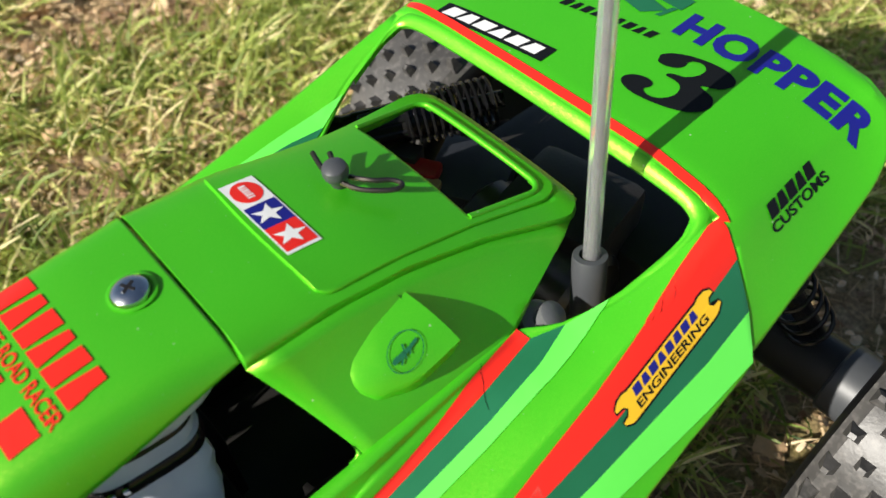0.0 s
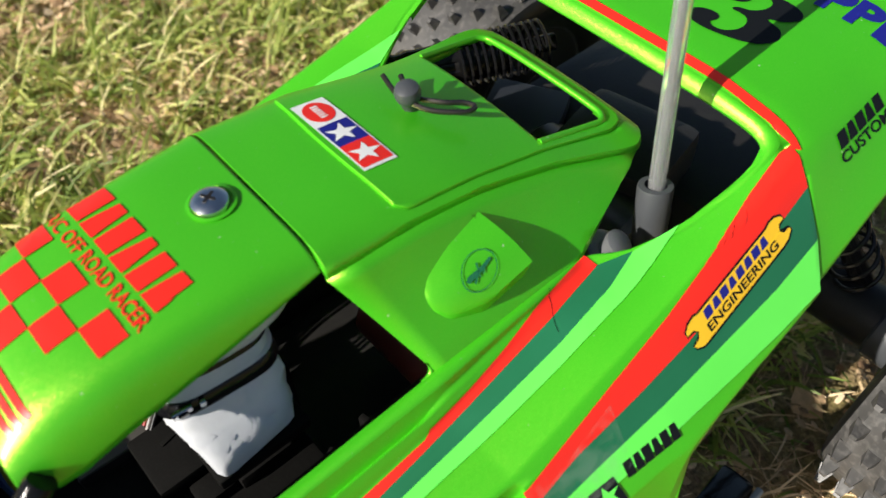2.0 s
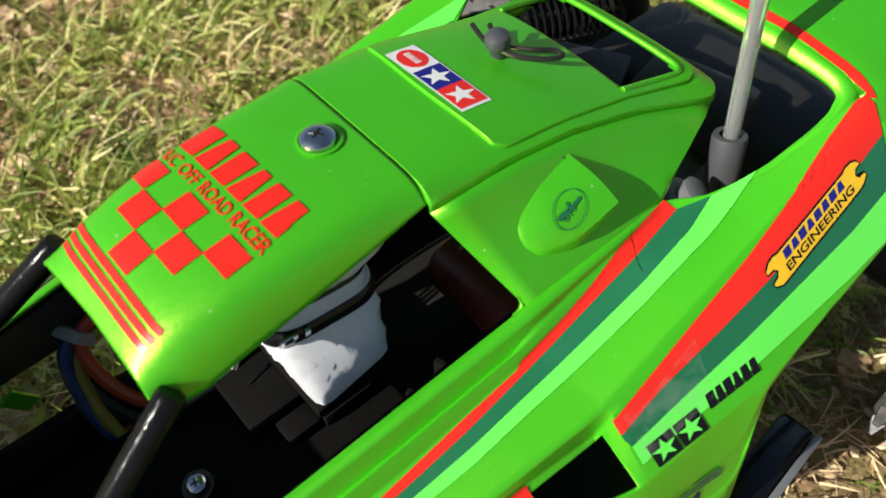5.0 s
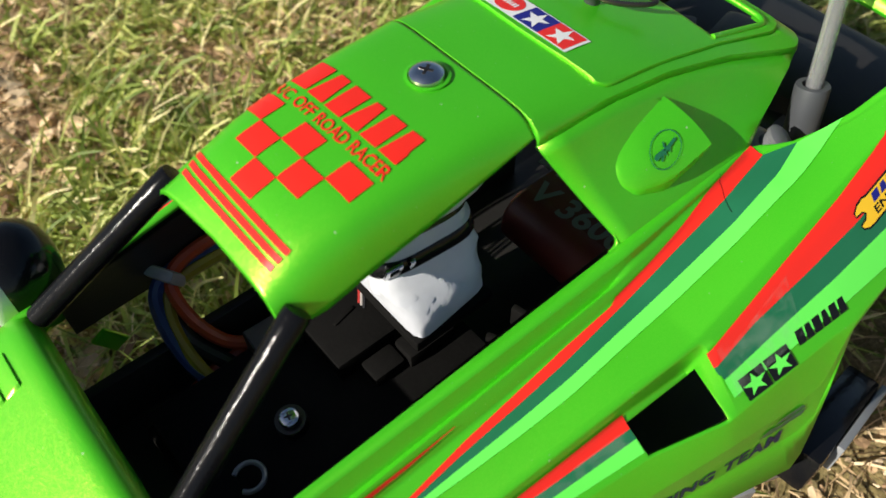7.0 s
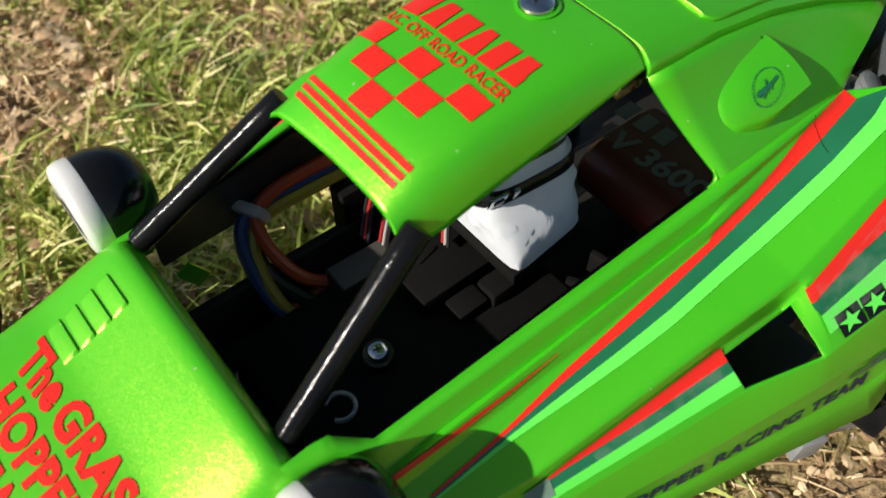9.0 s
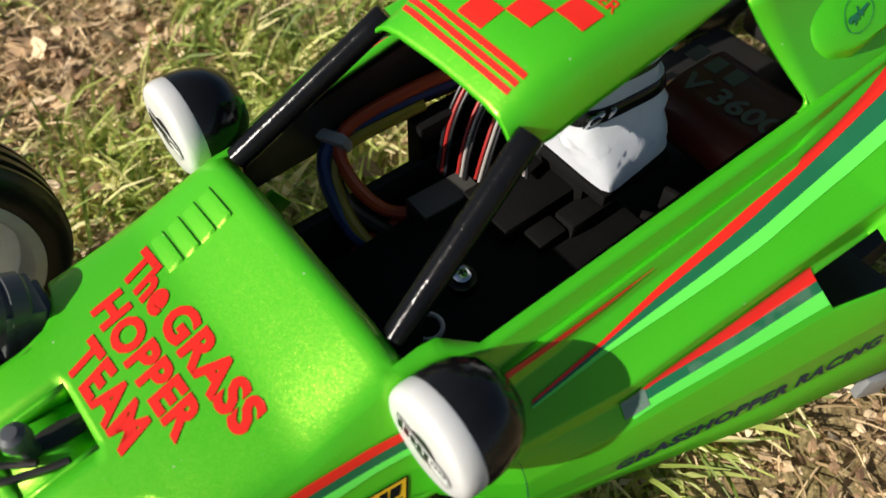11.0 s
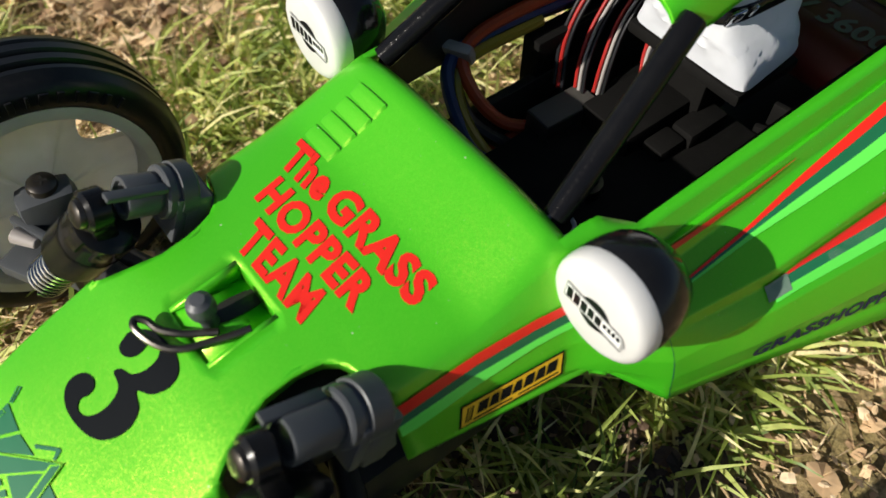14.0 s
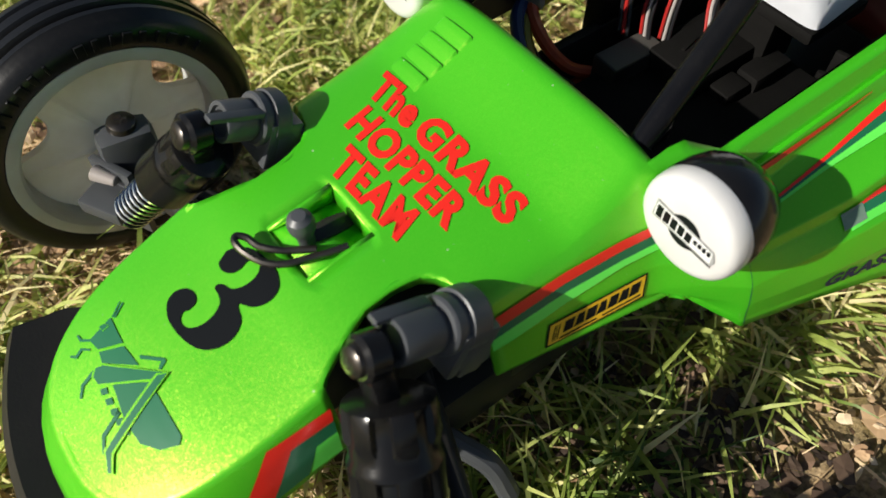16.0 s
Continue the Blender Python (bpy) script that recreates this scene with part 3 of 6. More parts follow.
buggy = thing("toy_buggy", "lime green radio-controlled toy buggy standing on dry grass", "toy car")
LAND = bmesh.new()          # all painted faces, to lay the stickers on


def painted(name, bm, label, thick):
    bmesh.ops.triangulate(bm, faces=bm.faces)
    face_out(bm)
    for f in bm.faces:
        LAND.faces.new([LAND.verts.new(v.co) for v in f.verts])
    return thicken(part(name, bm, PAINT, buggy, label, 46, True), thick)


shell = painted("body_shell", squeeze(body_shell_mesh()), "lime metallic painted body shell", 1.2)
roof = painted("roof_panel", roof_mesh(), "lime roof panel with red graphics", 1.2)
tower = painted("rear_cowl", squeeze(tower_mesh(), True), "lime rear cowl behind the cockpit", 1.0)
hatch = painted("hatch_lid", squeeze(hatch_mesh(), True), "lime hatch lid with an open window", 0.8)

# ---- scoops on the rear cowl ----
from mathutils.bvhtree import BVHTree
LAND.normal_update()
SKIN = BVHTree.FromBMesh(LAND)


def on_skin(p, off=0.14):
    q, n, _, _ = SKIN.find_nearest(Vector(p))
    return q + n * off


SCOOP_N = Vector((-.12, .78, .62))


def scoop_point(u, v):
    """u from the upper edge (0) over the ridge (1) to the foot of the underside (1.5); v from the blunt front to the mouth."""
    up = on_skin(lerp([(0, -23.2, 33.2, 120.0), (.12, -24.0, 31.6, 122.2), (.25, -25.6, 30.6, 123.8), (.6, -32.4, 29.0, 126.6), (1, -41.9, 27.9, 128.8)], v), -.25)
    low = on_skin(lerp([(0, -23.2, 33.2, 120.0), (.12, -23.8, 35.4, 117.6), (.25, -26.1, 37.7, 115.2), (.6, -33.6, 39.8, 113.4), (1, -44.9, 39.0, 114.6)], v), -.25)
    rise = lerp([(0, 0), (.12, .5), (.25, 1.2), (.6, 3.0), (1, 5.2)], v)[0]
    ridge = low.lerp(up, .10 + .12 * v) + SCOOP_N * rise + Vector((-.8 * v, 0, 0))
    if u <= 1:
        return up.lerp(ridge, u) + SCOOP_N * 1.7 * math.sin(math.pi * u) * min(1, v * 2.2) * (1 - .35 * v)
    return ridge.lerp(low, (u - 1) * 2)


def scoop_mesh(side):
    """An air scoop: a half teardrop that swells out of the flank, creased along its foot and open to the rear."""
    bm = bmesh.new()
    rows = [[scoop_point(u, (j / 16) ** 1.3) for j in range(17)] for u in [i / 14 for i in range(15)] + [1.12, 1.3, 1.5]]
    grid(bm, [[(p.x, p.y * side, p.z) for p in r] for r in rows])
    bmesh.ops.remove_doubles(bm, verts=bm.verts, dist=.05)
    return bm


# black strip set inside the mouth, standing in for the shade there
def scoop_shade_strip(side):
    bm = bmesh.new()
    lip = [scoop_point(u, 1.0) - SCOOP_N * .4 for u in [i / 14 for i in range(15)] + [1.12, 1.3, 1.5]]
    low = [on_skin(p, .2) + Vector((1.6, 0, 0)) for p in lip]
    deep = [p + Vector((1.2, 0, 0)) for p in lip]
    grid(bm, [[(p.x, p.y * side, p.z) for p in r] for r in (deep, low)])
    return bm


for s in (1, -1):
    bm = scoop_mesh(s)
    if s < 0:
        squeeze(bm, True)
    part("air_scoop", bm, PAINT, tower, angle=38, shell=True)
    hole = scoop_shade_strip(s)
    part("scoop_mouth_shade", squeeze(hole, True) if s < 0 else hole, BLACK_PLASTIC, tower, "black strip for the shade in the scoop's mouth")
bm = scoop_mesh(1)
face_out(bm)
for f in bm.faces:
    LAND.faces.new([LAND.verts.new(v.co) for v in f.verts])
bm.free()
LAND.normal_update()
SKIN = BVHTree.FromBMesh(LAND)


# ---- stickers ----
def lay(name, quads, mat, parent, label="", off=0.2, nu=2, nv=2):
    """A sticker over quads of corner points (a, b, c, d: a to b along, a to d across), pressed onto the paint."""
    bm = bmesh.new()
    for a, b, c, d in quads:
        a, b, c, d = map(Vector, (a, b, c, d))
        grid(bm, [[on_skin(a.lerp(b, i / nu).lerp(d.lerp(c, i / nu), j / nv), off) for j in range(nv + 1)] for i in range(nu + 1)])
    bmesh.ops.remove_doubles(bm, verts=bm.verts, dist=0.02)
    return part(name, bm, mat, parent, label, 40, True)


def stripe(name, top, low, mat, label, off=0.3, n=40, across=8):
    """A band between two lines that run along the flank."""
    a, b = [[Vector(lerp([(i / (len(k) - 1), *p) for i, p in enumerate(k)], u / n)) for u in range(n + 1)] for k in (top, low)]
    return lay(name, [(a[i], a[i + 1], b[i + 1], b[i]) for i in range(n)], mat, shell, label, off, 2, across)


def shape(name, polys, p0, p1, p2, mat, parent, label="", off=0.24, cuts=14):
    """Flat outlines (0 to 1 across, 0 to 1 up) stretched over the corners p0 (low start), p1 (low end), p2 (high start) and pressed on."""
    bm = bmesh.new()
    for poly in polys:
        bm.faces.new([bm.verts.new((x, y, 0)) for x, y in poly])
    press(bm, p0, p1, p2, off, cuts)
    return part(name, bm, mat, parent, label, 60, True)


def press(bm, p0, p1, p2, off, cuts, along=None):
    p0, p1, p2 = map(Vector, (p0, p1, p2))
    bmesh.ops.triangulate(bm, faces=bm.faces)
    for k in range(1, cuts):
        for no in ((1, 0, 0), (0, 1, 0)):
            bmesh.ops.bisect_plane(bm, geom=bm.verts[:] + bm.edges[:] + bm.faces[:], plane_co=(k / cuts, k / cuts, 0), plane_no=no)
    for v in bm.verts:
        q = p0 + (p1 - p0) * v.co.x + (p2 - p0) * v.co.y
        hit = SKIN.ray_cast(q + along * 9, -along)[0] if along else None
        v.co = hit + along * off if hit else on_skin(q, off)


def text_bmesh(words, bold=0.02, shear=0.0, spacing=1.0):
    """Letters as a flat mesh, fitted to the unit square."""
    cu = bpy.data.curves.new("letters", "FONT")
    cu.body, cu.offset, cu.shear, cu.space_character, cu.resolution_u = words, bold, shear, spacing, 3
    ob = bpy.data.objects.new("letters", cu)
    me = ob.to_mesh()
    bm = bmesh.new()
    bm.from_mesh(me)
    ob.to_mesh_clear()
    bpy.data.objects.remove(ob)
    xs, ys = [v.co.x for v in bm.verts], [v.co.y for v in bm.verts]
    for v in bm.verts:
        v.co = ((v.co.x - min(xs)) / (max(xs) - min(xs)), (v.co.y - min(ys)) / (max(ys) - min(ys)), 0)
    return bm


def lettering(name, words, p0, p1, p2, mat, parent, label="", off=0.24, bold=0.02, shear=0.0, cuts=14, spacing=1.0):
    bm = text_bmesh(words, bold, shear, spacing)
    press(bm, p0, p1, p2, off, cuts)
    return part(name, bm, mat, parent, label, 60, True)


def brand(name, n, p0, p1, p2, mat, parent, off=0.24, lo=0.0, hi=1.0, x0=0.0, x1=1.0, slant=0.04, gap=0.14):
    """A row of plain slanted blocks in place of a brand's letters, each a part of its own."""
    w = (x1 - x0 - slant) / n
    for i in range(n):
        a, b = x0 + i * w, x0 + (i + 1 - gap) * w
        e = w * (.0, .16, .0, .2, .05, .12)[i % 6]
        shape(name, [[(a, lo), (b, lo), (b + slant - e, hi), (a + slant + e, hi)]], p0, p1, p2, mat, parent, "", off, 8)


def star(cx, cy, r, sx=1.0, turn=0.0):
    return [(cx + sx * (r if k % 2 == 0 else r * .4) * math.sin(math.pi * k / 5 + turn), cy + (r if k % 2 == 0 else r * .4) * math.cos(math.pi * k / 5 + turn)) for k in range(10)]


def oval(cx, cy, rx, ry, n=28):
    return [(cx + rx * math.cos(2 * math.pi * k / n), cy + ry * math.sin(2 * math.pi * k / n)) for k in range(n)]


def ring_polys(cx, cy, rx, ry, t, n=36):
    o, i = oval(cx, cy, rx, ry, n), oval(cx, cy, rx * (1 - t), ry * (1 - t), n)
    return [[o[k], o[(k + 1) % n], i[(k + 1) % n], i[k]] for k in range(n)]


def numeral_three():
    """A fat racing 3 with ball ends, as one rounded outline."""
    ends = [(.03, .80), (.10, .91), (.26, .98), (.48, 1.0), (.71, .97), (.88, .88), (.93, .75), (.86, .62), (.70, .545), (.90, .46), (1.0, .30), (.95, .13), (.78, .03), (.50, .0), (.24, .03),
            (.06, .12), (.01, .23), (.07, .32), (.20, .345), (.31, .30), (.335, .22), (.31, .15), (.40, .085), (.52, .10), (.60, .20), (.60, .33), (.53, .44), (.42, .485), (.33, .50),
            (.31, .54), (.36, .575), (.48, .60), (.56, .70), (.56, .83), (.48, .915), (.38, .915), (.33, .86), (.35, .77), (.31, .69), (.20, .655), (.08, .69)]
    ring = smooth_line([(x, y, 0) for x, y in ends[-2:] + ends + ends[:2]], 4)
    return [[(p.x, p.y) for p in ring[8:-8][:4 * len(ends)]]]


def inset(poly, dv, du):
    """The outline moved inwards by dv across and du along."""
    out = []
    for k, (u, v) in enumerate(poly):
        (a, b), (c, d) = poly[k - 1], poly[(k + 1) % len(poly)]
        n = Vector((-(d - b) / dv, (c - a) / du)).normalized()
        out.append((u + n.x * du, v + n.y * dv))
    return out


# upper stripes along the shoulder, from the rear opening to the headlamp
U0 = [(-60.2, 43.0, 113), (-46, 44.4, 110.9), (-33.5, 46.4, 107.9), (-22, 47.5, 105.2), (-11, 48.0, 102.8), (-9.6, 48.7, 101.7), (6, 48.7, 99.0), (17.4, 48.9, 97.0), (33, 49.3, 94.4), (49.6, 50.1, 90.2), (69, 50.2, 86.3)]
U1 = [(-61.0, 46.4, 111.8), (-45, 48.5, 109.8), (-29.5, 49.3, 106.5), (-21, 49.8, 104.7), (-8, 50.5, 102.1), (7, 51.1, 99.1), (19.2, 51.1, 96.6), (34.6, 50.9, 93.7), (50.3, 50.9, 89.7), (69.3, 50.6, 86.0)]
U2 = [(-68.0, 50.0, 114.2), (-57.8, 52.6, 112.8), (-42.5, 53.9, 109.6), (-24.5, 54.0, 105.2), (-8, 54.0, 101.6), (8, 54.1, 98.3), (21.2, 53.5, 95.6), (35.8, 52.6, 93.0), (50.8, 51.5, 89.3), (69.5, 51, 85.8)]
U3 = [(-77.3, 53.8, 119.0), (-59.5, 56.8, 114.2), (-38.5, 57.5, 108.8), (-21, 57.4, 104.1), (-6, 57.0, 100.7), (10, 56.9, 97.3), (22.5, 55.9, 94.8), (37.3, 54.3, 92.0), (51.6, 52.4, 88.9), (69.8, 51.4, 85.5)]
# lower stripes behind the side duct, and their run on the duct floor
L0 = [(-102.4, 60.4, 131.4), (-99.4, 59.8, 129.9), (-89.1, 61.2, 125.8), (-78.9, 63.3, 122.3), (-59, 66.1, 115.2), (-41.6, 67.3, 109.0), (-17, 69, 99.5)]
L1 = [(-99.8, 67.9, 126.0), (-80, 70.2, 118.5), (-60.1, 71.7, 111.1), (-45, 71.7, 106.5), (-28.9, 71.5, 102.0), (-17.3, 71.6, 97)]
L2 = [(-97, 75.6, 118.0), (-83.2, 76.3, 113.3), (-66.6, 76.2, 108.9), (-49.9, 76, 104.3), (-33, 75.2, 99.6), (-17.8, 74.3, 94.8)]
L3 = [(-92.3, 81.8, 110), (-78.8, 81.8, 106.6), (-66, 81.3, 103.8), (-56.2, 80.8, 101.6), (-37, 79.4, 96.8), (-18.1, 77.8, 91.6)]
D0 = [(3.8, 66.2, 93.6), (25, 64, 89), (43.9, 61.8, 85.4), (49.3, 61.7, 83.9)]
D1 = [(3.8, 68.5, 91.2), (25, 65.6, 87.2), (44.5, 62.5, 84.5), (50, 61.9, 83.6)]
D2 = [(3.8, 70.5, 89.8), (25, 67.4, 86), (45.6, 63.9, 82.8), (53, 62.8, 81.7)]
D3 = [(3.8, 73.1, 87.6), (25, 69.2, 84.4), (46.6, 65.2, 81.4), (53, 64.4, 80.4)]
# front panel stripes ahead of the headlamp
F0 = [(132.6, 35.6, 83.4), (127.3, 36, 84.4), (113.8, 37.2, 86.7), (100.2, 39, 88.1), (88, 41.2, 88.6)]
F1 = [(132.6, 36.8, 80.6), (127.9, 37.1, 81.6), (114.4, 38.3, 84.4), (100.6, 40, 86), (88, 42.1, 86.8)]
F2 = [(132.6, 37.4, 78.6), (128.4, 37.8, 79.5), (114.8, 39.1, 82.3), (101, 41, 83.9), (88, 43.1, 85)]
F3 = [(132.6, 38.4, 76), (129, 38.9, 76.6), (115.3, 40.2, 80), (101.4, 41.7, 82.5), (88, 43.9, 83.6)]
# thin start of the front stripe behind the headlamp
T0 = [(88, 41.0, 89.4), (74.5, 44.3, 91.8), (59, 44.9, 93.3), (45.2, 45.5, 94.8), (32.9, 46.2, 96.6)]
T1 = [(88, 41.8, 88.0), (75, 44.9, 90.2), (59.6, 45.5, 91.9), (45.5, 45.9, 93.9), (32.9, 46.3, 96.4)]
for rails in ((U0, U1, U2, U3), (L0, L1, L2, L3), (D0, D1, D2, D3), (F0, F1, F2, F3)):
    stripe("red_stripe", rails[0], rails[1], RED, "red vinyl stripe", .36, 60, 14)
    stripe("dark_green_stripe", rails[1], rails[2], DGREEN, "dark green vinyl stripe")
    stripe("light_green_stripe", rails[2], rails[3], LGREEN, "pale green vinyl stripe")
stripe("pin_stripe", T0, T1, RED, "thin red stripe")
# far flank: the pale stripes that show past the cowl
mir = lambda k: [(x, -y * lerp(FAR_SQUEEZE, x)[0], z) for x, y, z in k]
stripe("red_stripe", mir(U0), mir(U1), RED, "red vinyl stripe")
stripe("dark_green_stripe", mir(U1), mir(U2), DGREEN, "dark green vinyl stripe")
stripe("light_green_stripe", mir(U2), mir(U3), LGREEN, "pale green vinyl stripe")
# wedge stripes on the flank of the nose
lay("nose_stripe", [((165.9, 30.0, 77.9), (179.8, 28.9, 75.0), (175.7, 30.8, 73.1), (166.2, 31.1, 74.9)), ((179.8, 28.9, 75.0), (187.4, 31.3, 65.0), (183.0, 33.0, 61.6), (175.7, 30.8, 73.1))], RED, shell, "red stripe on the nose", 0.24, 10, 8)
lay("nose_stripe", [((166.2, 31.1, 74.9), (175.7, 30.8, 73.1), (171.2, 32.2, 70.8), (166.4, 32.3, 71.8)), ((175.7, 30.8, 73.1), (183.0, 33.0, 61.6), (174.5, 33.4, 64.2), (171.2, 32.2, 70.8))], DGREEN, shell, "dark green stripe on the nose", 0.24, 10, 8)
lay("nose_stripe", [((166.4, 32.3, 71.8), (171.2, 32.2, 70.8), (174.0, 33.4, 64.4), (166.6, 33.2, 65.6))], LGREEN, shell, "pale green stripe on the nose", 0.24, 8, 6)
stripe("deck_line", [(-103.4, y, 134.6) for y in (-45.6, -34, -18, 0, 20, 40)] + [(-102.8, 54, 132.8), (-102.4, 57, 132.2), (-102.1, 60.0, 131.7), (-101.8, 61.6, 131.2)],
       [(-105.4, y, 136.2) for y in (-46.2, -34, -18, 0, 20, 40)] + [(-104.9, 54, 133.6), (-104.5, 57.6, 133.1), (-103.8, 60.4, 132.2), (-102.9, 62.6, 130.8)], RED, "thin red line round the rear opening", 0.42, 48, 3)

# rolled lip round the rear opening, from its edge out to the red line
LIP_EDGE = [(-100.4, 0, 131.9), (-100.4, 18, 131.8), (-100.3, 34, 131.6), (-100.2, 44, 131.4), (-100.0, 51, 130.9), (-99.5, 54.2, 130.3), (-98.5, 56.2, 129.6), (-97.2, 57.1, 128.8), (-94.3, 57.5, 127.2), (-88.7, 56.6, 124.5), (-82, 55.2, 121.0)]
LIP_BACK = [(-103.6, 0, 135.0), (-103.6, 18, 134.9), (-103.5, 34, 134.6), (-103.4, 44, 134.0), (-103.0, 51, 133.2), (-102.6, 55.5, 132.5), (-101.7, 58.2, 131.7), (-100.0, 59.2, 130.4), (-96.5, 59.4, 128.7), (-89.5, 58.6, 125.2), (-82, 56.4, 121.2)]
for s in (1, -1):
    k = 1 if s > 0 else .735
    edge, back = smooth_line(LIP_EDGE, 6), smooth_line(LIP_BACK, 6)
    rows = []
    for i, (e, o) in enumerate(zip(edge, back)):
        fade = min(1.0, (len(edge) - 1 - i) / 18)
        e, o = (Vector((p.x, s * k * p.y, p.z)) for p in (e, o))
        o = on_skin(o, -.2)
        e = on_skin(e, 0).lerp(e, fade)
        rows.append([e.lerp(o, .3) - Vector((0, 0, 2.2)), e.lerp(o, .04) - Vector((0, 0, .7))] + [e.lerp(o, f) + Vector((0, 0, (.1 + .9 * fade) * math.sin(math.pi * f ** .8) ** .8)) for f in (0, .08, .2, .35, .5, .65, .8, .92, 1)])
    bm = bmesh.new()
    grid(bm, rows)
    part("rim_lip", bm, PAINT, shell, "", 60, True)

# rear deck
shape("brand_plate", [[(0, 0), (1, 0), (1, 1), (0, 1)]], (-104.6, -33.6, 135), (-108.4, 1.9, 136.4), (-110.4, -33.4, 135.8), INK, shell, "black and white brand sticker", .24)
brand("brand_block", 6, (-104.6, -33.6, 135), (-108.4, 1.9, 136.4), (-110.4, -33.4, 135.8), WHITE_VINYL, shell, .32, .2, .82, .05, .97, .03)
shape("race_number", numeral_three(), (-113.4, 19.4, 136.8), (-117.6, 40.4, 136), (-133.2, 21.6, 138), INK, shell, "black number 3")
lettering("deck_word", "HOPPER", (-137.9, 18.0, 138.6), (-141.6, 69.2, 131.4), (-148.0, 18.0, 139.2), BLUE_INK, shell, "blue slanted letters", bold=.05, shear=0, spacing=1.08)
brand("print_block", 9, (-128.0, -10.4, 138.1), (-132.8, 17.9, 138.4), (-131, -10.8, 138.2), INK, shell, gap=.3)
for q in ([(0, .2), (.5, 0), (.8, .35), (.35, .55)], [(.4, .6), (.95, .5), (1, .9), (.6, 1)], [(.7, .1), (.78, .1), (.9, .5), (.82, .5)]):
    shape("printed_shape", [q], (-138, -1, 138.6), (-140, 16, 138.8), (-151, -2, 139.4), DGREEN, shell)
brand("sponsor_block", 5, (-110.8, 70.6, 126.9), (-131.2, 70.4, 130.4), (-110.6, 64.8, 130), INK, shell, lo=.48, x0=.08, x1=.97)
lettering("sponsor_word", "CUSTOMS", (-111.5, 70.6, 126.9), (-131.6, 70.4, 130.4), (-111.4, 68.2, 128), INK, shell, "small black letters", bold=.02)
# wrench sticker on the flank
WA, WB, WC = (-61.8, 74.2, 109.4), (-91.8, 71.8, 120), (-61.2, 69.4, 113.5)
SPANNER = [(.11, 0), (.86, 0), (.90, -.06), (.96, -.02), (1.02, .16), (1.01, .38), (.955, .40), (.94, .50), (.955, .60), (1.01, .64), (1.0, .88), (.95, 1.04), (.89, 1.06), (.85, 1), (.12, 1), (.08, 1.06), (.02, 1.02), (-.03, .86), (-.03, .64), (.03, .60), (.05, .50), (.03, .40), (-.03, .34), (-.02, .12), (.03, -.04), (.08, -.06)]
shape("wrench_sticker", [SPANNER], WA, WB, WC, INK, shell, "yellow wrench-shaped sticker with a black rim", .42)
shape("wrench_face", [[tuple(p) for p in inset(SPANNER, .075, .0112)]], WA, WB, WC, YELLOW_VINYL, shell, off=.5)
brand("wrench_block", 8, WA, WB, WC, BLUE_INK, shell, .58, .54, .86, .15, .84, .01, .2)
lettering("wrench_word", "ENGINEERING", tuple(Vector(WA).lerp(Vector(WB), .13) + (Vector(WC) - Vector(WA)) * .14), tuple(Vector(WA).lerp(Vector(WB), .87) + (Vector(WC) - Vector(WA)) * .14),
          tuple(Vector(WA).lerp(Vector(WB), .13) + (Vector(WC) - Vector(WA)) * .45), INK, shell, off=.58, bold=.02)
# twin star plates and print on the side
SA, SB, SC = (-20.8, 80.1, 90.2), (-34.0, 81.5, 93.0), (-20.2, 76.1, 94.2)
for u in (0, .52):
    plate = shape("star_plate", [[(u, 0), (u + .48, 0), (u + .48, 1), (u, 1)]], SA, SB, SC, INK, shell, "black square with a green star", .42)
    shape("star", [star(u + .24, .48, .46, .52)], SA, SB, SC, LGREEN, plate, off=.5)
brand("brand_block", 6, (-36.0, 79.8, 96.0), (-50.2, 81.6, 99.3), (-35.8, 77.3, 98.3), INK, shell, .42, slant=.03)
# long team name on the sill
NA, NB, NC = (57.3, 67.6, 64.5), (-31.0, 90.3, 69.3), (57.4, 66.9, 69.4)
bm = text_bmesh("GRASSHOPPER RACING TEAM", .042, .06, 1.1)
press(bm, NA, NB, NC, .16, 40, (Vector(NB) - Vector(NA)).cross(Vector(NC) - Vector(NA)).normalized())
part("team_name", bm, NAVY_INK, shell, "dark navy team name", 60, True)
shape("tag_patch", [[(0, 0), (1, 0), (1, 1), (0, 1)]], (54.5, 63.4, 80.5), (48.6, 64.4, 81.6), (54.0, 61.2, 83.2), WORN_GREEN, shell, "worn end of the stripe", .42)
for q in ([(0, .35), (.3, .1), (.5, .4), (.2, .7)], [(.35, .05), (.9, .2), (1, .6), (.55, .55)], [(.3, .75), (.55, .62), (.98, .7), (.9, 1), (.45, .95)]):
    shape("worn_print", [q], (-23.5, 87.4, 74.4), (-37, 89.2, 76), (-23.5, 86.2, 79), DGREEN, shell, "", .3)
# bonnet
lettering("bonnet_word", "The", (120.4, -23.8, 91.9), (119.8, -8.6, 92), (112.7, -26.4, 93.3), RED, shell, "red letters", off=.22, bold=.05, spacing=1.06)
lettering("bonnet_word", "GRASS", (119.9, -7.4, 92), (119.4, 24.4, 91.6), (112.0, -8.4, 93.4), RED, shell, "red letters", off=.22, bold=.05, spacing=1.08)
lettering("bonnet_word", "HOPPER", (129.2, -19.6, 90.3), (128.8, 17.6, 90.4), (121.6, -20.6, 91.5), RED, shell, "red letters", off=.22, bold=.05, spacing=1.08)
lettering("bonnet_word", "TEAM", (138.4, -12, 88.8), (137.6, 12.8, 88.8), (130.7, -14.4, 90), RED, shell, "red letters", off=.22, bold=.045, spacing=1.12)
